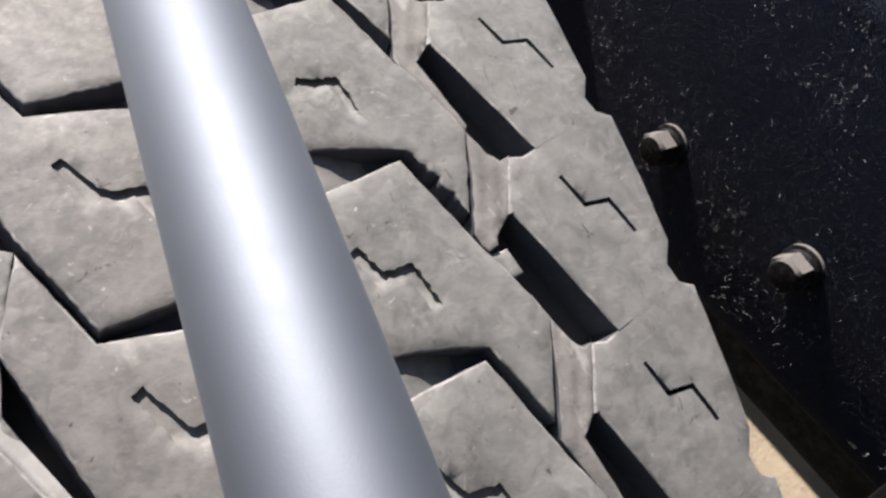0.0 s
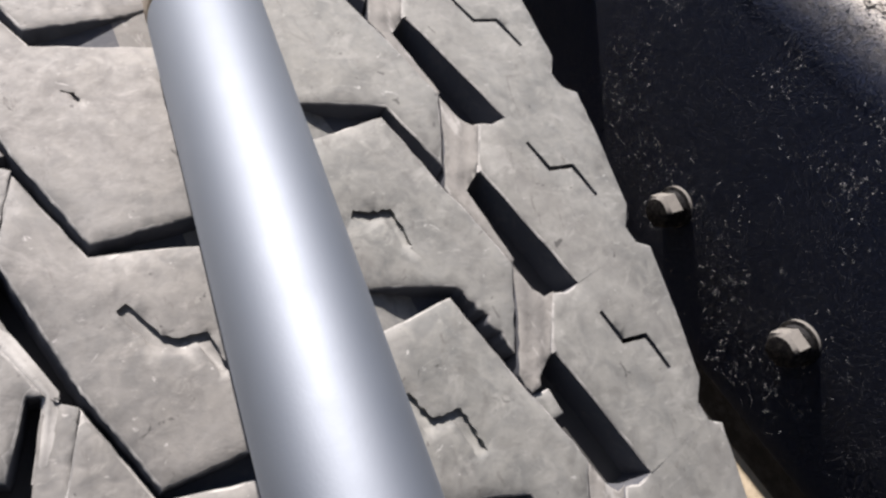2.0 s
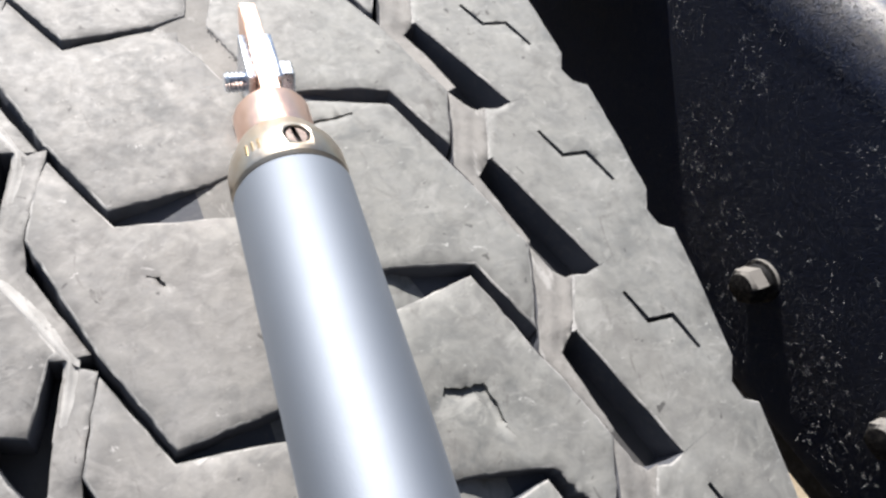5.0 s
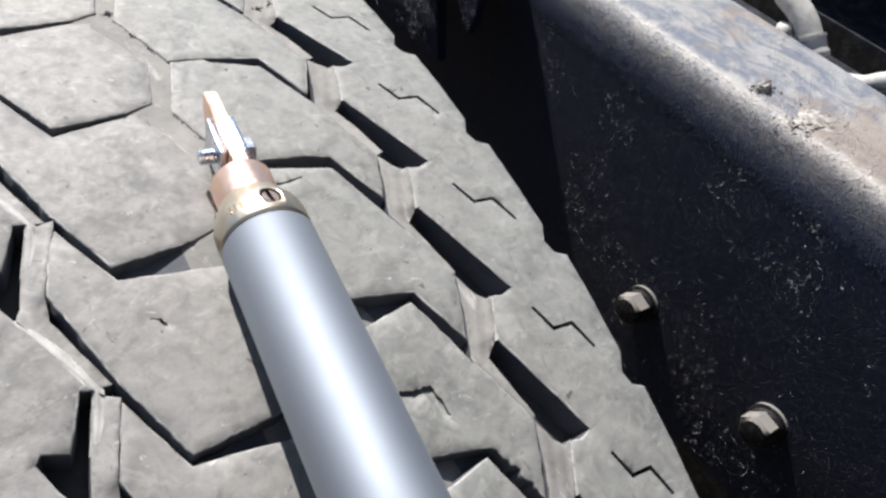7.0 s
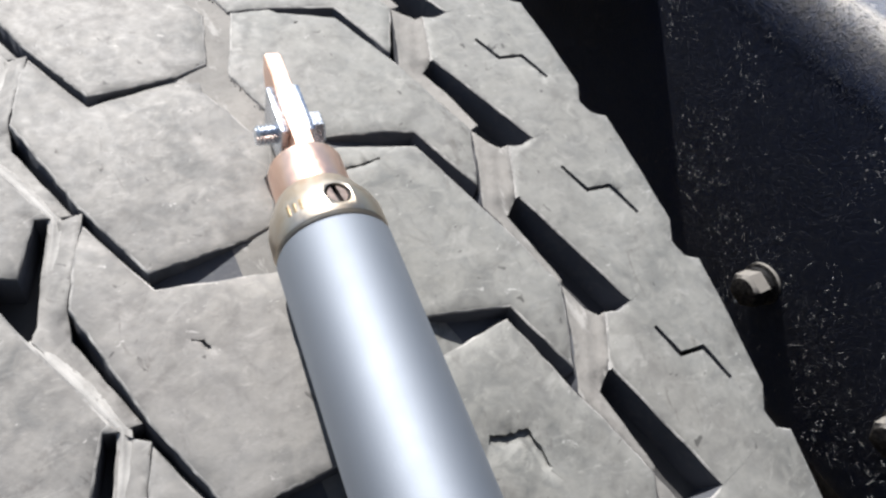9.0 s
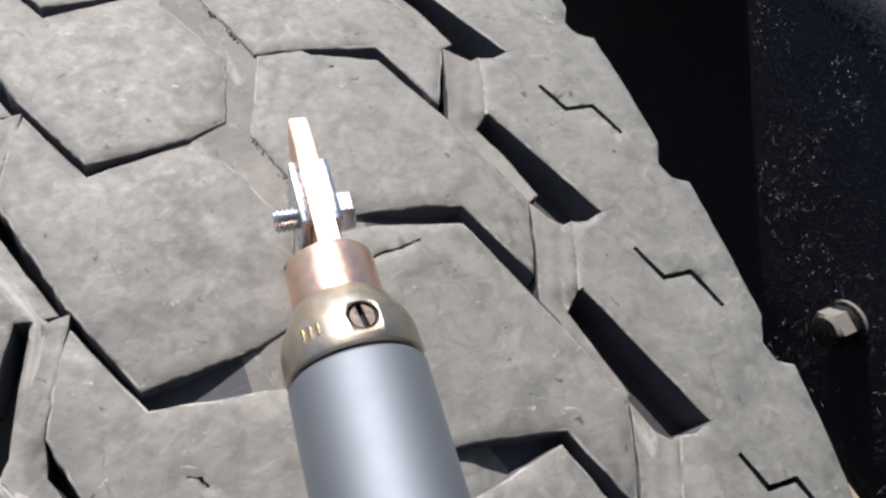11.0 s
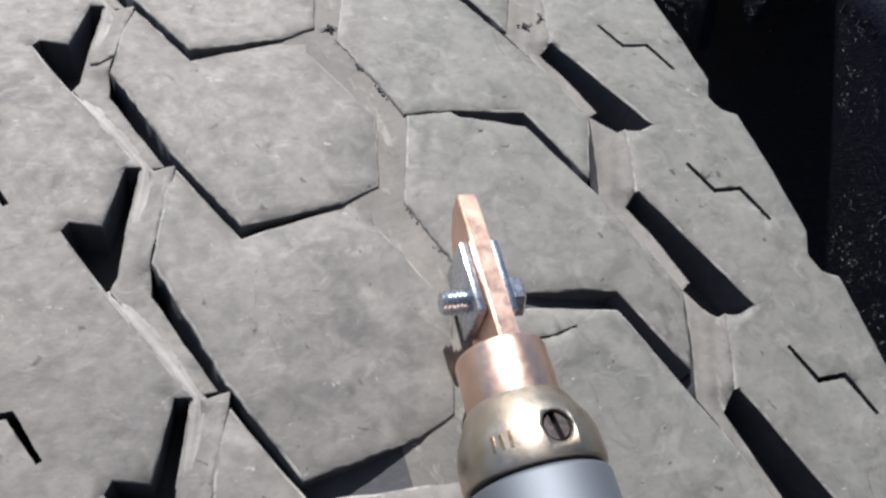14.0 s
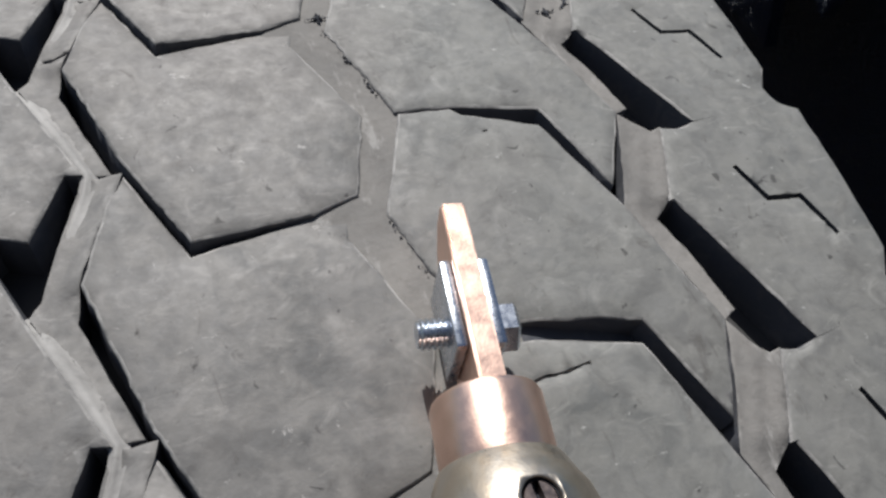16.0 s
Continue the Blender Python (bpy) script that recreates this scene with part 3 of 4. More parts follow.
def away(x, t, a, b):
    """Distance in mm from the line between two places on the tread."""
    a, b, p = Vector((a[0], a[1] * ARC)), Vector((b[0], b[1] * ARC)), Vector((x, t))
    k = max(0.0, min(1.0, (p - a).dot(b - a) / (b - a).length_squared))
    return (p - a.lerp(b, k)).length


def near_floor(x, t):
    """Depth of the near bridge in mm: faint worn ridges beside the lug, a plain ledge along the blocks."""
    ledge = 0.55 + 0.22 * away(x, t, (58.4, -0.035), (66.6, -0.625))
    ridged = 0.62 + 0.10 * math.cos(2 * math.pi * (x - 20 * t / ARC - 0.6) / 4.1) + 0.16 * noise.noise(Vector((x / 3.7, t / 6.0, 7.0)))
    ridged = (ridged + 0.12 * noise.noise(Vector((x / 1.7, t / 4.0, 2.0)))) * min(1.0, 0.15 + away(x, t, (67.4, -0.10), (73.0, 0.28)) / 2.2)
    k = max(0.0, min(1.0, (t / ARC + 0.17) / 0.10))
    return ledge + (ridged - ledge) * k


def far_floor(x, t):
    """Depth of the far bridge in mm: a worn chamfer beside the lug, level with the block at its other side."""
    chamfer = min(away(x, t, (-31.2, -0.065), (-21.5, -0.580)), away(x, t, (-31.2, 0.935), (-21.5, 0.420)))
    return (0.25 + 0.62 * min(2.0, chamfer)) * min(1.0, 0.14 + away(x, t, (-23.2, 0.0), (-16.6, 0.432)) / 4.0)


def far_bridge(j, cuts=()):
    """The far bridge; below the crown the slot beside the block is wider."""
    rows = list(FAR_BRIDGE)
    if j < 0:
        rows[0], rows[7], rows[8] = (-17.5, 0.345), (-19.6, -0.600), (-25.2, -0.210)
    return bridge_mesh(flat(rows), list(cuts), 800, far_floor, TREAD, 0.9)


def bridge_mesh(outline, cuts, seed, floor_at, skin, gap=1.1):
    me = tread_mesh("groove_bridge", outline, cuts, 7.0, seed, 0.0, 0.3, 0.02, gap=gap)
    me.materials[0] = me.materials[2] = skin
    for v in me.vertices:
        r = math.hypot(v.co.y, v.co.z)
        t = (math.atan2(v.co.z, -v.co.y) - ZERO) * R * 1000
        low = floor_at(v.co.x * 1000, t) / 1000
        v.co.y *= (r - low) / r
        v.co.z *= (r - low) / r
    return me


def near_bridge(j):
    rows = list(BRIDGE)
    for i in (1, 2, 3):
        rows[i] = (rows[i][0], rows[i][1] + lug_slip(j))
    if j == -2:
        # the groove is cut right up to the block here
        rows[5:9] = (63.2, -0.185), (62.6, -0.225), (60.4, -0.240), (59.4, -0.205)
    if j > 0:
        rows[5:8] = (64.4, -0.155), (67.4, -0.350), (69.8, -0.592)
    if j >= 0:
        rows[9], rows[10] = ((59.2, -0.090), (62.2, 0.075)) if j < 2 else ((58.5, 0.0), (62.6, 0.190))
    return bridge_mesh(flat(drawn(rows, j)), [], 700 + j, near_floor, GROOVE, 0.62)


plain_bridge = near_bridge(9)
upper_bridge, lower_bridge, cracked_bridge = far_bridge(0), far_bridge(-1), far_bridge(2, [slit(FAR_CRACK, 0.7)])
for k in range(PITCHES):
    j = (k + PITCHES // 2) % PITCHES - PITCHES // 2
    for me in (near_bridge(j) if j in NEAR else plain_bridge, cracked_bridge if j == 2 else lower_bridge if j < 0 else upper_bridge):
        ob = new("groove_bridge", me)
        ob.parent = tyre
        ob.matrix_basis = turn_about_axle(j)

# ties across the lower end of the inner blocks, low beside the lug and rising towards the middle channel
GAP = [(25.5, 0.600), (33.0, 0.500), (54.0, 0.420), (53.0, 0.270), (40.0, 0.215), (25.5, 0.170)]


def gap_floor(x, t):
    return 1.4 + 0.36 * max(0.0, x - 33.5) + 0.35 * noise.noise(Vector((x / 4.0, t / 4.0, 3.0))) + 0.35 * max(0.0, 28.5 - x)


for j in range(-6, 0):
    ob = new("groove_bridge", bridge_mesh(flat(drawn(GAP, j)), [], 850 + j, gap_floor, TREAD))
    ob.parent = tyre
    ob.matrix_basis = turn_about_axle(j)

# a single low tie bar left standing in one shoulder groove
TIE = flat([(57.6, -2.215), (62.8, -2.215), (64.0, -2.345), (60.2, -2.362)])
tie = tread_mesh("tie_bar", TIE, [], 9.5, 900, 0.0, 0.2, 0.25, gap=1.6)
for v in tie.vertices:
    r = math.hypot(v.co.y, v.co.z)
    v.co.y *= (r - 0.0016) / r
    v.co.z *= (r - 0.0016) / r
new("tie_bar", tie).parent = tyre

# scuffed rib moulded along the far lugs, painted paler for sunlight on its edge
RIB_LINE = flat([(-29.6, -0.095), (-27.3, -0.215), (-24.8, -0.343), (-22.7, -0.470), (-21.0, -0.575), (-21.9, -0.645), (-23.2, -0.730), (-24.4, -0.805), (-25.4, -0.865)])
bm = bmesh.new()
rows = []
for i, p in enumerate(RIB_LINE):
    way = (RIB_LINE[min(i + 1, len(RIB_LINE) - 1)] - RIB_LINE[max(i - 1, 0)]).normalized()
    out = Vector((-way.y, way.x))
    proud = (0.0, 0.30, 0.42, 0.45, 0.45, 0.42, 0.34, 0.12, 0.0)[i]
    row = []
    for k in (-2.2, -1.5, -0.9, -0.4, 0.0, 0.4, 0.9, 1.5):
        q = p + out * k * (0.42 if k < 0 and i > 3 else 1.0)
        floor = far_floor(q.x, q.y if q.y > -0.586 * ARC else q.y + ARC)
        row.append(bm.verts.new(on_tyre(q.x, q.y, proud * math.exp(-(k / 0.75) ** 2) - floor - 0.30 * abs(k) / 2.2 + (0.06 if proud else -0.6))))
    rows.append(row)
for a, b in zip(rows, rows[1:]):
    for k in range(7):
        bm.faces.new((a[k], a[k + 1], b[k + 1], b[k]))
rib = mesh_of("sunlit_rib", bm, RIB, 80)
for k in range(PITCHES):
    ob = new("sunlit_rib", rib)
    ob.parent = tyre
    ob.matrix_basis = turn_about_axle(k)

def crumb(bm, at, size, rng):
    """One angular crumb of eight faces."""
    corners = [Vector(v) * size * rng.uniform(0.4, 1.7) for v in ((1, 0, 0), (-1, 0, 0), (0, 1, 0), (0, -1, 0), (0, 0, 1), (0, 0, -1))]
    turn = Euler((rng.uniform(0, 6), rng.uniform(0, 6), rng.uniform(0, 6))).to_matrix()
    vs = [bm.verts.new(at + turn @ c) for c in corners]
    for a, b in ((0, 2), (2, 1), (1, 3), (3, 0)):
        bm.faces.new((vs[a], vs[b], vs[4]))
        bm.faces.new((vs[b], vs[a], vs[5]))


# crumbs of torn rubber lying in the grooves
def rubber_crumb(x, pitch, depth, limbs, label):
    """A shred of rubber: thin bent limbs out of one lump, lying on the groove's floor."""
    rng = random.Random(int(x * 10))
    bm = bmesh.new()
    crumb(bm, Vector((0, 0, 0.0003)), 0.0006, rng)
    for angle, length in limbs:
        way = Vector((math.cos(radians(angle)), math.sin(radians(angle)), 0))
        for i in range(5):
            crumb(bm, way * length * (i + 1) / 5 + Vector((rng.gauss(0, 0.0001), rng.gauss(0, 0.0001), 0.0003)), 0.00042 - 0.00006 * i, rng)
    at = on_tyre(x, pitch * ARC, -depth)
    ob = tagged(part("rubber_crumb", bm, SIDES, None, "", 30), label, "rubber crumb", "crumbs in the grooves")
    up = Vector((0, at.y, at.z)).normalized()
    axes = Matrix((Vector((1, 0, 0)), up.cross(Vector((1, 0, 0))), up)).transposed()
    ob.matrix_world = Matrix.Translation(at + Vector((0, 0, AXLE_Z))) @ axes.to_4x4()


rubber_crumb(20.2, 2.14, 0.42, ((0, 0.0030), (180, 0.0024), (90, 0.0013), (265, 0.0012)), "black star-shaped shred of rubber in the groove")
rubber_crumb(64.3, 2.045, 0.7, ((20, 0.0022), (150, 0.0018), (290, 0.0016), (80, 0.0014)), "black crumb of torn rubber in the shoulder groove")
rubber_crumb(69.3, 2.090, 0.6, ((60, 0.0026), (75, 0.0022), (215, 0.0016)), "black crumb of torn rubber beside the shoulder lug")


# fine shavings along the worn edges of the middle channel
rng = random.Random(41)
bm = bmesh.new()
for j in (-1, 0, 1, 2):
    for _ in range(9):
        mid, size = rng.random(), rng.uniform(0.00010, 0.00026)
        for _ in range(rng.choice((1, 3, 6, 10))):
            p = INNER[11].lerp(INNER[12], mid + rng.gauss(0, 0.025))
            crumb(bm, on_tyre(p.x - abs(rng.gauss(0, 0.3)), p.y + j * ARC, -0.3) + Vector((0, 0, AXLE_Z)), size * rng.uniform(0.4, 1.2), rng)
tagged(part("rubber_shavings", bm, SIDES, None, "", 10), "fine black rubber shavings along the channel edges", "rubber shavings", "", "stuff")

# ------------------------------------------------------------- ground
bm = bmesh.new()
bmesh.ops.create_grid(bm, x_segments=60, y_segments=60, size=1.0)
for v in bm.verts:
    v.co = Vector((math.copysign(abs(v.co.x) ** 3, v.co.x) * 400, math.copysign(abs(v.co.y) ** 3, v.co.y) * 400, 0.0))
    if v.co.length > 1.2:
        v.co.z = -0.02 + 0.02 * noise.noise(v.co * 0.6)
tagged(part("ground", bm, SAND), "pale dry sandy ground with dark crumbs", "ground", "", "structure")

# unseen dark walls, added behind and beside the camera to hold back skylight
SKY_BLOCK = plain_black("dark sky blocker", (0.02, 0.02, 0.022), 0.8)
tagged(part("sky_block_south", box(-1.75, 4.0, -1.35, -1.20, 0.0, 3.6, 0.01), SKY_BLOCK), "unseen dark wall added behind the truck to block skylight", "wall", "", "structure")
tagged(part("sky_block_west", box(-1.75, -1.60, -1.197, 1.2, 0.0, 1.0, 0.01), SKY_BLOCK), "unseen dark wall added beside the truck to block skylight", "wall", "", "structure")

# ------------------------------------------------------------- frame rail
FACE, TOP, FOOT, BACK = 0.262, 1.010, 0.821, 0.3607


def channel(y0, y1, face, back, foot, top, thick, bend, mirror=False):
    """A pressed channel rail: web, rounded bends and two flanges."""
    pts = [(back, top)]
    for k in range(9):
        a = radians(90 + 90 * k / 8)
        pts.append((face + bend + bend * math.cos(a), top - bend + bend * math.sin(a)))
    for k in range(9):
        a = radians(180 + 90 * k / 8)
        pts.append((face + bend + bend * math.cos(a), foot + bend + bend * math.sin(a)))
    pts.append((back, foot))
    pts.append((back, foot + thick))
    b = bend - thick * 0.6
    for k in range(5):
        a = radians(270 - 90 * k / 4)
        pts.append((face + thick + b + b * math.cos(a), foot + thick + b + b * math.sin(a)))
    for k in range(5):
        a = radians(180 - 90 * k / 4)
        pts.append((face + thick + b + b * math.cos(a), top - thick - b + b * math.sin(a)))
    pts.append((back, top - thick))
    if mirror:
        pts = [(face + back - x, z) for x, z in pts]
    bm = bmesh.new()
    rings = []
    for i in range(41):
        y = y0 + (y1 - y0) * i / 40
        rings.append([bm.verts.new((x, y, z)) for x, z in pts])
    n = len(pts)
    for a, b2 in zip(rings, rings[1:]):
        for k in range(n):
            bm.faces.new((a[k], a[(k + 1) % n], b2[(k + 1) % n], b2[k]))
    bm.faces.new(rings[0])
    bm.faces.new(rings[-1][::-1])
    return bm


rail = thing("frame_rail", "black steel truck frame rail, oily and gritty, top rubbed pale", "frame rail")
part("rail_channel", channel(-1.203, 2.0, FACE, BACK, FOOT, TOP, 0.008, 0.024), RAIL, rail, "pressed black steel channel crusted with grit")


def bolt_head():
    """A hexagon head with a domed end and chamfered corners, along +z, 20 mm across flats."""
    bm = bmesh.new()
    rows = [(0.0, 1.0), (0.0095, 1.0), (0.0118, 0.86), (0.0124, 0.5)]
    rings = []
    for z, f in rows:
        ring = []
        for k in range(24):
            a = 2 * math.pi * k / 24
            hexr = 0.0102 / math.cos((a % (math.pi / 3)) - math.pi / 6)
            r = hexr if f == 1.0 else 0.0102 * f
            ring.append(bm.verts.new((r * math.cos(a), r * math.sin(a), z)))
        rings.append(ring)
    for a, b in zip(rings, rings[1:]):
        for k in range(24):
            bm.faces.new((a[k], a[(k + 1) % 24], b[(k + 1) % 24], b[k]))
    bm.faces.new(rings[-1])
    bm.faces.new(rings[0][::-1])
    return bm


for y, z, spin in ((-0.0925, 0.8910, 12), (-0.1765, 0.8915, 20)):
    at = Matrix.Translation((FACE, y, z)) @ Matrix.Rotation(radians(-90), 4, "Y") @ Matrix.Rotation(radians(spin), 4, "Z") @ Matrix.Scale(0.74, 4)
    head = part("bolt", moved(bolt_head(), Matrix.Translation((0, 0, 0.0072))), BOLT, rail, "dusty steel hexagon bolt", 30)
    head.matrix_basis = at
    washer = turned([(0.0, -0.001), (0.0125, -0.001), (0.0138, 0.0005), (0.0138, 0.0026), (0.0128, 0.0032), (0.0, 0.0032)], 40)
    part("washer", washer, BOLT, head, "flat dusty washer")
    lock = turned([(0.0, 0.0032), (0.0112, 0.0032), (0.0112, 0.0072), (0.0, 0.0072)], 40)
    part("lock_washer", lock, BLACK, head, "dark spring washer")

# hanger bracket on the rail ahead: a block against the web, a split plate in front of it and a nut
def slab(outline, x0, x1, bevel):
    """A plate across x from an outline in y and z."""
    bm = bmesh.new()
    a = [bm.verts.new((x0, y, z)) for y, z in outline]
    b = [bm.verts.new((x1, y, z)) for y, z in outline]
    bm.faces.new(a)
    bm.faces.new(b[::-1])
    for k in range(len(a)):
        bm.faces.new((a[k], b[k], b[(k + 1) % len(a)], a[(k + 1) % len(a)]))
    bmesh.ops.bevel(bm, geom=bm.edges[:], offset=bevel, segments=2, affect="EDGES", profile=0.5)
    return bm


PLATE = 0.2195
bracket = thing("hanger_bracket", "gritty black steel hanger bracket bolted to the frame rail", "bracket")
part("bracket_block", box(PLATE + 0.0065, FACE + 0.001, 0.0625, 0.300, 0.984, 1.0085, 0.003), BLACK, bracket)
part("hanger_plate", slab([(0.0625, 0.9510), (0.0690, 0.9670), (0.0750, 0.9830), (0.0850, 1.0080), (0.3000, 1.0080), (0.3000, 0.9510)], PLATE, PLATE + 0.0062, 0.0008), RAIL, bracket, "black plate crusted with pale grit")
part("hanger_plate", slab([(0.0462, 0.9755), (0.0440, 0.9850), (0.0445, 1.0080), (0.0735, 1.0080), (0.0623, 0.9912), (0.0566, 0.9830), (0.0509, 0.9775)], PLATE + 0.001, PLATE + 0.0062, 0.0008), RAIL, bracket, "narrow black plate crusted with pale grit")
part("hanger_nut", moved(hexagon_bar(0.0235, 0.0110), Matrix.Translation((PLATE + 0.001, 0.0785, 0.9960)) @ Matrix.Rotation(radians(-90), 4, "Y")), CLOD, bracket, "dusty steel nut", 30)

plate = thing("step_bracket", "flat dark steel bracket plate against the frame rail", "bracket")
part("bracket_plate", box(0.247, FACE + 0.001, -0.400, -0.257, 0.700, 0.905, 0.0012), BLACK, plate)

# far rail and a dark block standing for the shade between the rails
far = thing("frame_rail", "far black steel truck frame rail", "frame rail")
part("rail_channel", channel(-1.203, 2.0, 0.98, 1.08, FOOT, TOP, 0.008, 0.024, True), HOLLOW, far)
# unseen block, added to cast shade on the ground beyond the rail
tank = thing("shade_block", "unseen black block added to shade the ground past the far frame rail", "tank")
part("shade_block_shell", box(1.076, 1.75, -1.195, 2.2, 0.45, 0.98, 0.06, 4), HOLLOW, tank)
housing = thing("shade_filler", "black block added between the frame rails for the shade there", "gear housing")
bm = box(0.40, 0.80, -1.1, 1.6, 0.662, 0.86, 0.012, 3)
part("filler_body", bm, HOLLOW, housing)
# arm added to tie the dark block to both rails
part("filler_arm", box(BACK - 0.004, 0.984, 1.00, 1.09, 0.826, 0.866, 0.006), HOLLOW, housing)

# ------------------------------------------------------------- grit on the rail
def grit_on(face, span, rise, count, spare, seed, parent, label):
    """Clusters of pale crumbs stuck to an upright face; spare says where none is put."""
    rng = random.Random(seed)
    bm = bmesh.new()
    made = 0
    while made < count:
        y, z = rng.uniform(*span), rng.uniform(*rise)
        thick = noise.noise(Vector((y * 28, z * 28, 1.7))) + 0.7 * noise.noise(Vector((y * 95, z * 95, 5.1)))
        if spare(y, z) or thick < rng.uniform(-0.10, 0.85):
            continue
        lean, spread = rng.gauss(0.9, 0.7), rng.uniform(0.0001, 0.0011) * rng.choice((0.5, 1.0, 1.0, 2.0))
        for _ in range(rng.choice((1, 2, 4, 12, 30))):
            along, over = rng.gauss(0, spread), rng.gauss(0, spread * 0.3)
            p = Vector((face - 0.0001, y + along * math.cos(lean) - over * math.sin(lean), z + along * math.sin(lean) + over * math.cos(lean)))
            if rise[0] < p.z < rise[1] and not spare(p.y, p.z):
                crumb(bm, p, min(0.00040, 0.00003 + rng.expovariate(26000)), rng)
                made += 1
    tagged(part("grit", bm, GRIT, parent, label, 5), "", "", "", "stuff")


def crust_on(count, seed):
    """A rough crust of tarry crumbs all over the web and up round the bend of the rail."""
    rng = random.Random(seed)
    bm = bmesh.new()
    made = 0
    while made < count:
        y, up = rng.uniform(-0.32, 0.062), rng.uniform(0.0, 1.0)
        if up < 0.66:
            p = Vector((FACE, y, FOOT + 0.03 + up / 0.66 * (TOP - FOOT - 0.054)))
            spare, size = web_spared(p.y, p.z), rng.uniform(0.00007, 0.00024)
        else:
            a = (up - 0.66) / 0.34
            spare, size = rng.random() < max(1.6 * (a - 0.5), 0.35 - a), rng.uniform(0.00008, 0.00024 + 0.00006 * a)
            a *= radians(72)
            p = Vector((FACE + 0.024 * (1 - math.cos(a)), y, TOP - 0.024 + 0.024 * math.sin(a)))
        if spare or noise.noise(Vector((y * 45, p.z * 45, 8.0))) < rng.uniform(-0.8, 0.25):
            continue
        crumb(bm, p, size, rng)
        made += 1
    tagged(part("tar_crust", bm, TAR, rail, "rough dark crust of tarry crumbs", 5), "", "", "", "stuff")


def web_spared(y, z):
    """The bracket's cast shadow, shaped by leaving grit out, and a greasy V-shaped smear."""
    smear = min(math.hypot(y + 0.1105 + 0.013 * k, z - 0.9330 + 0.0065 * k) for k in (0, 0.33, 0.67, 1.0))
    smear = min(smear, *(math.hypot(y + 0.1245, z - 0.9270 - 0.018 * k) for k in (0, 0.33, 0.67, 1.0)))
    return 0.043 < y + (0.985 - z) * 0.82 or smear < 0.0042


crust_on(44000, 12)
grit_on(FACE, (-0.34, 0.30), (FOOT + 0.02, TOP - 0.022), 24000, web_spared, 5, rail, "pale grit stuck to the oily web")
grit_on(PLATE, (0.064, 0.20), (0.9515, 1.006), 9500, lambda y, z: y < 0.0625 + (z - 0.951) * 0.39 + 0.001, 6, bracket, "pale grit stuck to the plate")
grit_on(PLATE + 0.001, (0.0452, 0.070), (0.9770, 1.006), 2200, lambda y, z: y > 0.0500 + (z - 0.9775) * 0.85 or y < 0.0450, 7, bracket, "pale grit stuck to the narrow plate")


def clod(at, size, crumbs, seed, label):
    """A crusted lump of dirt, knobbly all over, with loose crumbs round it."""
    rng = random.Random(seed)
    bm = bmesh.new()
    bmesh.ops.create_icosphere(bm, subdivisions=4, radius=1.0)
    for v in bm.verts:
        k = 1.0 + 0.35 * noise.noise(v.co * 1.6 + Vector((seed, 0, 0))) + 0.22 * noise.noise(v.co * 4.5) + 0.16 * noise.noise(v.co * 11)
        v.co = Vector((v.co.x * size[0], v.co.y * size[1], max(-0.1, v.co.z) * size[2])) * k
    for _ in range(crumbs):
        crumb(bm, Vector((rng.gauss(0, size[0] * 0.75), rng.gauss(0, size[1] * 0.75), abs(rng.gauss(0, 0.2)) * size[2])), rng.uniform(0.0003, 0.0010), rng)
    part("dirt_clod", moved(bm, Matrix.Translation(at)), CLOD, rail, label, 5)


clod((0.2885, -0.0800, TOP), (0.0050, 0.0028, 0.0042), 60, 3, "crusted lump of pale dirt")
clod((0.2915, -0.1070, TOP - 0.0004), (0.0130, 0.0070, 0.0017), 70, 8, "rough rusty crust of dirt")

# ------------------------------------------------------------- hoses on the rail
hose = thing("air_hose", "dusty grey rubber air hose clamped behind the rail", "hose")
part("hose_line", tube_along([(0.371, 0.10, 1.030), (0.371, 0.020, 1.029), (0.371, -0.0215, 1.0262), (0.371, -0.0290, 1.0236), (0.371, -0.0370, 1.0210), (0.371, -0.0450, 1.0168),
                              (0.371, -0.0510, 1.0118), (0.371, -0.0548, 1.0080), (0.371, -0.0600, 1.0012), (0.371, -0.075, 0.965)], 0.0068), HOSE, hose)
part("hose_cuff", moved(turned([(0.0, -0.0095), (0.0078, -0.0095), (0.0084, -0.0085), (0.0084, -0.0060), (0.0078, -0.0048), (0.0078, 0.0008), (0.0082, 0.0012), (0.0082, 0.0030), (0.0, 0.0034)], 36),
                        Matrix.Translation((0.371, -0.0530, 1.0096)) @ Matrix.Rotation(radians(-43), 4, "X")), HOSE, hose, "pale crimped hose cuff")
fitting = thing("pipe_fitting", "dusty steel pipe elbow lying along the rail", "pipe fitting")
part("elbow", tube_along([(0.3655, -0.072, 0.998), (0.366, -0.083, 1.0035), (0.367, -0.091, 1.0070), (0.369, -0.0975, 1.0125), (0.373, -0.106, 1.0165), (0.380, -0.14, 1.016), (0.388, -0.20, 1.010)], 0.0048), HOSE, fitting)
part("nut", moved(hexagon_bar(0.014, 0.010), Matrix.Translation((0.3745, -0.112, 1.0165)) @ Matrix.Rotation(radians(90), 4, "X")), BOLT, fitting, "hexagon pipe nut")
part("lower_pipe", tube_along([(0.369, -0.088, 0.985), (0.370, -0.0985, 1.0018), (0.374, -0.108, 1.0055), (0.384, -0.14, 1.003), (0.392, -0.20, 0.998)], 0.0036), HOSE, fitting)
small = thing("pipe_plug", "pale steel plug with dark threaded end behind the rail", "pipe plug")
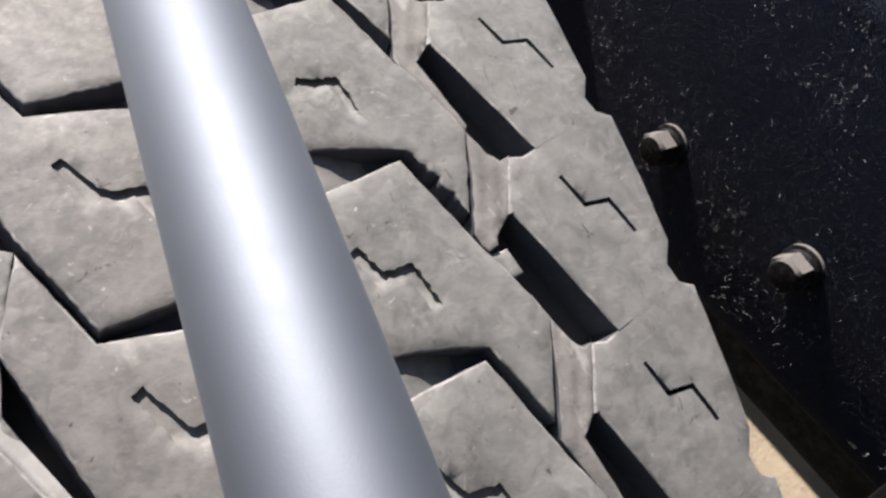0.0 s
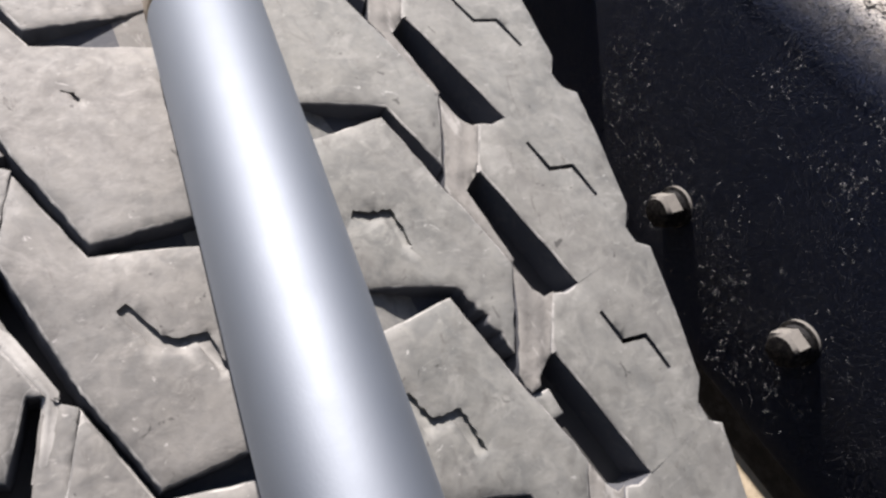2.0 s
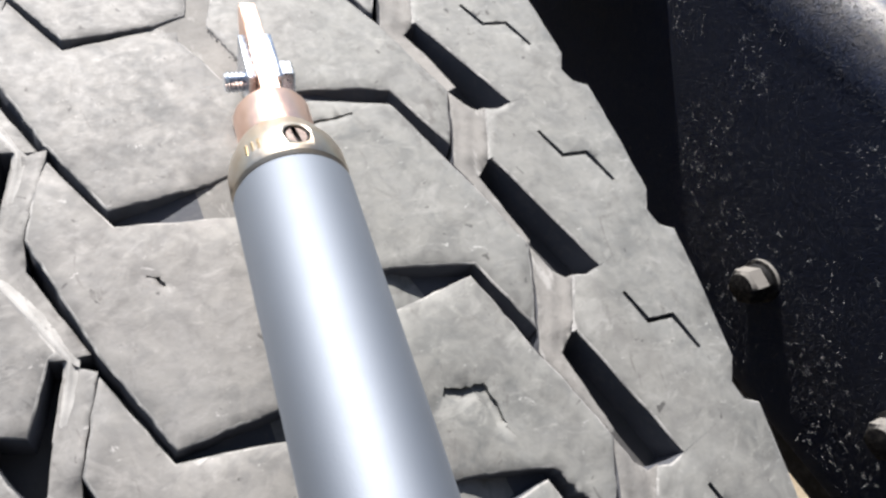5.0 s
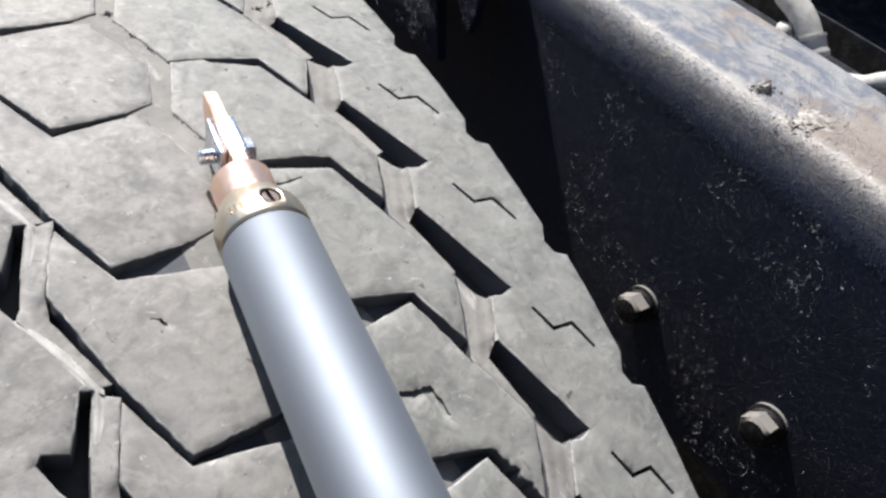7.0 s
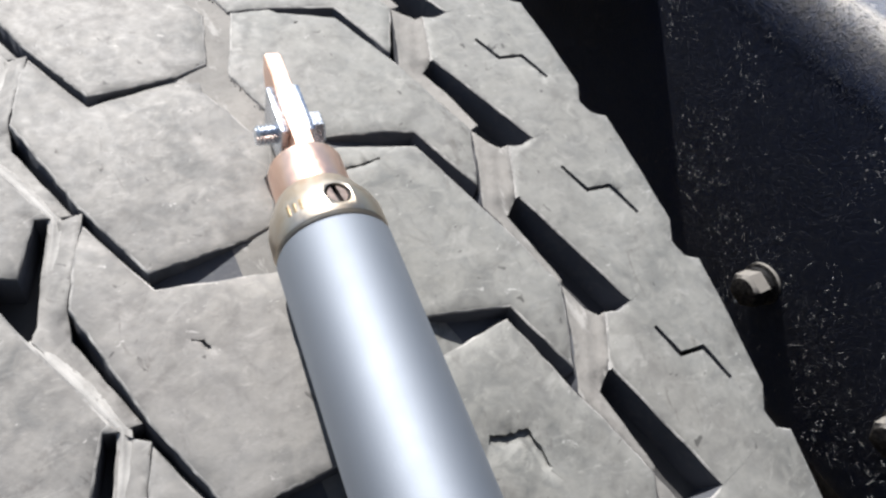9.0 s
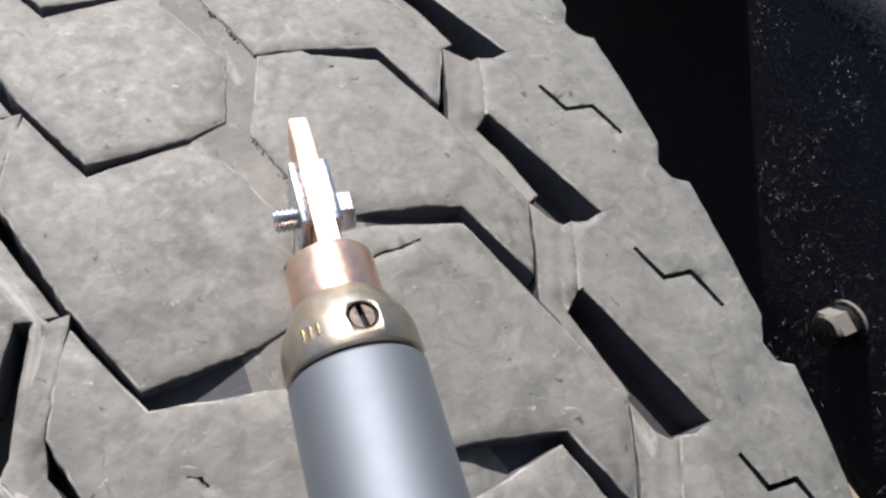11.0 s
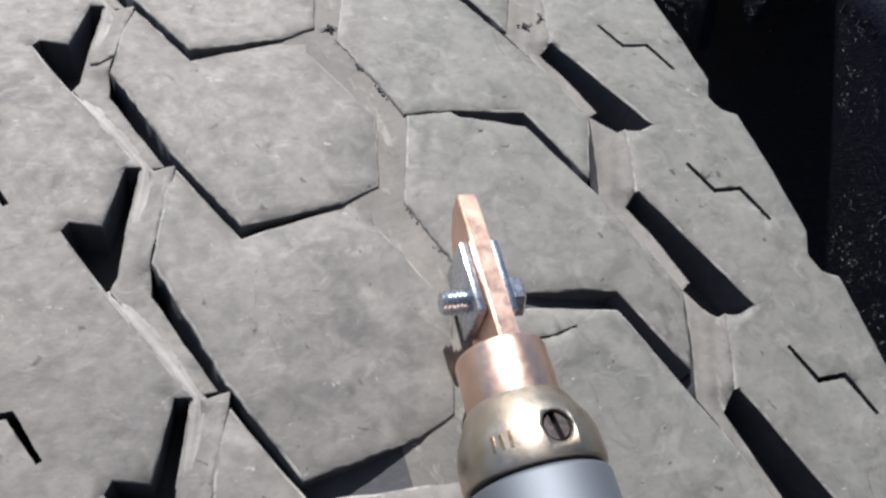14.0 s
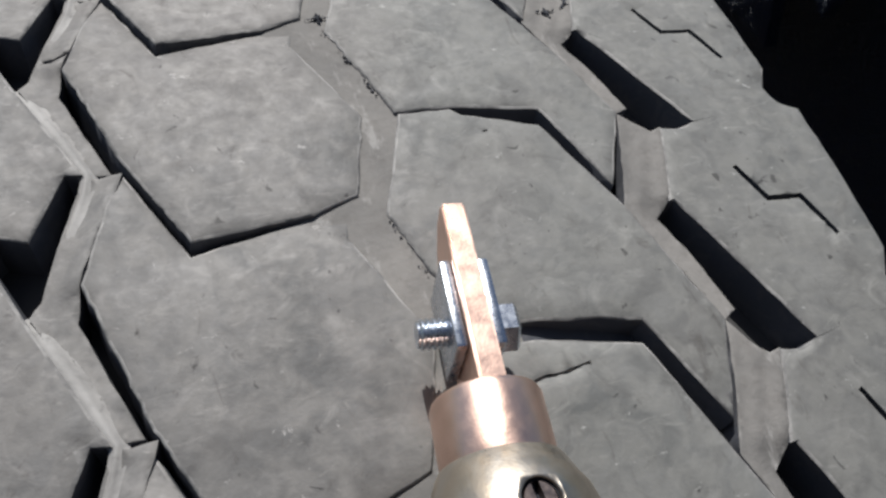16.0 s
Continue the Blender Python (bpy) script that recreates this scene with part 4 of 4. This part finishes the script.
part("plug_body", moved(turned([(0.0, -0.03), (0.0048, -0.03), (0.0048, 0.0010), (0.0056, 0.0014), (0.0056, 0.0030), (0.0030, 0.0050), (0.0, 0.0085)], 24), Matrix.Translation((0.3665, -0.0385, 1.0072)) @ Matrix.Rotation(radians(25), 4, "X")), HOSE, small)

# ------------------------------------------------------------- tyre regrooving tool, its tip on the tread
TIP = Vector((0.0265, -0.0713, 1.0410))
SEAM = Vector((0.0199, -0.1182, 1.0383))
way = (TIP - SEAM).normalized()
reach = (TIP - SEAM).length
side = way.cross(Vector((0, 0, 1))).normalized()
lift = side.cross(way).normalized()
spin = Matrix((side, lift, way)).transposed().to_4x4()
tool = thing("regrooving_tool", "hand tyre regrooving iron with copper blade holder and metal barrel", "hand tool", Matrix.Translation(SEAM) @ spin)
RB = 0.0105


def on_collar(angle, z, radius):
    """A frame on the collar's skin: z points out, y along the tool."""
    a = radians(angle)
    out = Vector((math.sin(a), math.cos(a), 0))
    along = Vector((0, 0, 1))
    across = along.cross(out)
    m = Matrix((across, along, out)).transposed().to_4x4()
    return Matrix.Translation(out * radius + along * z) @ m


def barrel():
    return turned([(0.0, -0.210), (RB - 0.0012, -0.210), (RB - 0.0002, -0.2090), (RB, -0.2085), (RB, -0.0010), (RB - 0.0004, -0.0004), (RB - 0.0012, 0.0), (0.0, 0.0)], 72)


def collar():
    return turned([(0.0, 0.0002), (RB - 0.0010, 0.0002), (RB - 0.0001, 0.0006), (RB + 0.0001, 0.0014), (RB, 0.0050), (RB - 0.0006, 0.0072),
                   (RB - 0.0017, 0.0092), (RB - 0.0024, 0.0108), (RB - 0.0029, 0.0116), (0.0, 0.0116)], 72)


def holder_blade():
    """The flat copper end: straight along its upper edge, rounded off towards the tip underneath."""
    rows = [(0.0062, 0.0195), (0.0062, reach - 0.0004), (0.0056, reach), (0.0020, reach - 0.0004), (-0.0018, reach - 0.0030), (-0.0044, reach - 0.0075),
            (-0.0056, reach - 0.0130), (-0.0058, 0.0195)]
    bm = bmesh.new()
    a = [bm.verts.new((-0.0017, y, z)) for y, z in rows]
    b = [bm.verts.new((0.0017, y, z)) for y, z in rows]
    n = len(rows)
    bm.faces.new(a)
    bm.faces.new(b[::-1])
    for k in range(n):
        bm.faces.new((a[k], b[k], b[(k + 1) % n], a[(k + 1) % n]))
    bmesh.ops.bevel(bm, geom=bm.edges[:], offset=0.00035, segments=2, affect="EDGES")
    return bm


def thread(length, radius, turn):
    """A screw shank along z with rounded ridges."""
    rows = [(0.0, 0.0), (radius * 0.7, 0.0)]
    z = turn * 0.5
    while z < length - turn:
        rows += [(radius * 0.84, z), (radius, z + turn * 0.35), (radius, z + turn * 0.55), (radius * 0.84, z + turn * 0.9)]
        z += turn
    return turned(rows + [(radius * 0.84, length), (0.0, length)], 24)


def hexagon(flats, height):
    bm = turned([(0.0, 0.0), (flats / 2 / math.cos(math.pi / 6), 0.0), (flats / 2 / math.cos(math.pi / 6), height * 0.85), (flats / 2, height), (0.0, height)], 6)
    return bm


part("barrel", barrel(), ALU, tool, "smooth silver aluminium barrel")
ring = part("collar", collar(), COLLAR, tool, "heat-stained nickel collar with stamped marks")
part("copper_rod", turned([(0.0, 0.0116), (0.0072, 0.0116), (0.0072, 0.0196), (0.0069, 0.0203), (0.0064, 0.0206), (0.0, 0.0206)], 56), COPPER, tool, "round copper rod end")
part("copper_blade_holder", holder_blade(), COPPER, tool, "flat bright copper blade holder")
for sx in (-1, 1):
    x0, x1 = sorted((0.00175 * sx, 0.00330 * sx))
    part("clamp_plate", box(x0, x1, -0.0048, 0.0050, 0.0255, 0.0385, 0.00035), ZINC, tool, "zinc-plated clamp plate")
cross = Matrix.Translation((0, -0.0002, 0.0305)) @ Matrix.Rotation(radians(-90), 4, "Y")
part("clamp_screw", moved(thread(0.0110, 0.0021, 0.0008), cross @ Matrix.Translation((0, 0, -0.0040))), ZINC, tool, "threaded zinc clamp screw")
part("screw_head", moved(hexagon(0.0062, 0.0030), Matrix.Translation((0.0033, -0.0002, 0.0305)) @ Matrix.Rotation(radians(90), 4, "Y")), ZINC, tool, "hexagon screw head")

# slotted set screw sunk in a hole through the collar, and the stamped marks beside it
at = on_collar(6, 0.0046, RB)
drill = new("drill", mesh_of("drill", moved(turned([(0.0, -0.0028), (0.00225, -0.0028), (0.00225, -0.0006), (0.00285, 0.0006), (0.00285, 0.0016), (0.0, 0.0016)], 40), at), HOLLOW))
drill.parent = tool
drilled = ring.modifiers.new("drilled", "BOOLEAN")
drilled.operation, drilled.object, drilled.solver = "DIFFERENCE", drill, "EXACT"
bpy.context.view_layer.update()
cut = bpy.data.meshes.new_from_object(ring.evaluated_get(bpy.context.evaluated_depsgraph_get()))
ring.modifiers.remove(drilled)
ring.data = cut
bpy.data.objects.remove(drill)
# black lining added to deepen the shade inside the hole
part("hole_lining", moved(turned([(0.0, -0.0027), (0.00222, -0.0027), (0.00222, -0.0010), (0.00205, -0.0010), (0.00205, -0.0021), (0.0, -0.0021)], 40), at), HOLLOW, ring, "black lining for the shade inside the screw hole")
for k in (-1, 1):
    bm = bmesh.new()
    pts = [(0.00185 * math.cos(a), 0.00185 * math.sin(a)) for a in [radians(15 + 150 * i / 12) for i in range(13)]]
    pts = [(x, max(y, 0.00048)) for x, y in pts]
    low = [bm.verts.new((x, y * k, -0.0022)) for x, y in pts]
    top = [bm.verts.new((x, y * k, -0.0009)) for x, y in pts]
    bm.faces.new(low)
    bm.faces.new(top)
    for i in range(len(pts)):
        j = (i + 1) % len(pts)
        bm.faces.new((low[i], low[j], top[j], top[i]))
    part("slotted_screw", moved(bm, at @ Matrix.Rotation(radians(80), 4, "Z")), STEEL, ring, "dark coppery slotted screw")
for angle, tall in ((-46, 0.0022), (-39, 0.0020), (-32, 0.0023)):
    part("stamped_mark", moved(box(-0.00028, 0.00028, -tall / 2, tall / 2, -0.0003, 0.00004), on_collar(angle, 0.0040, RB + 0.00005)), BRASS, ring, "stamped stroke")
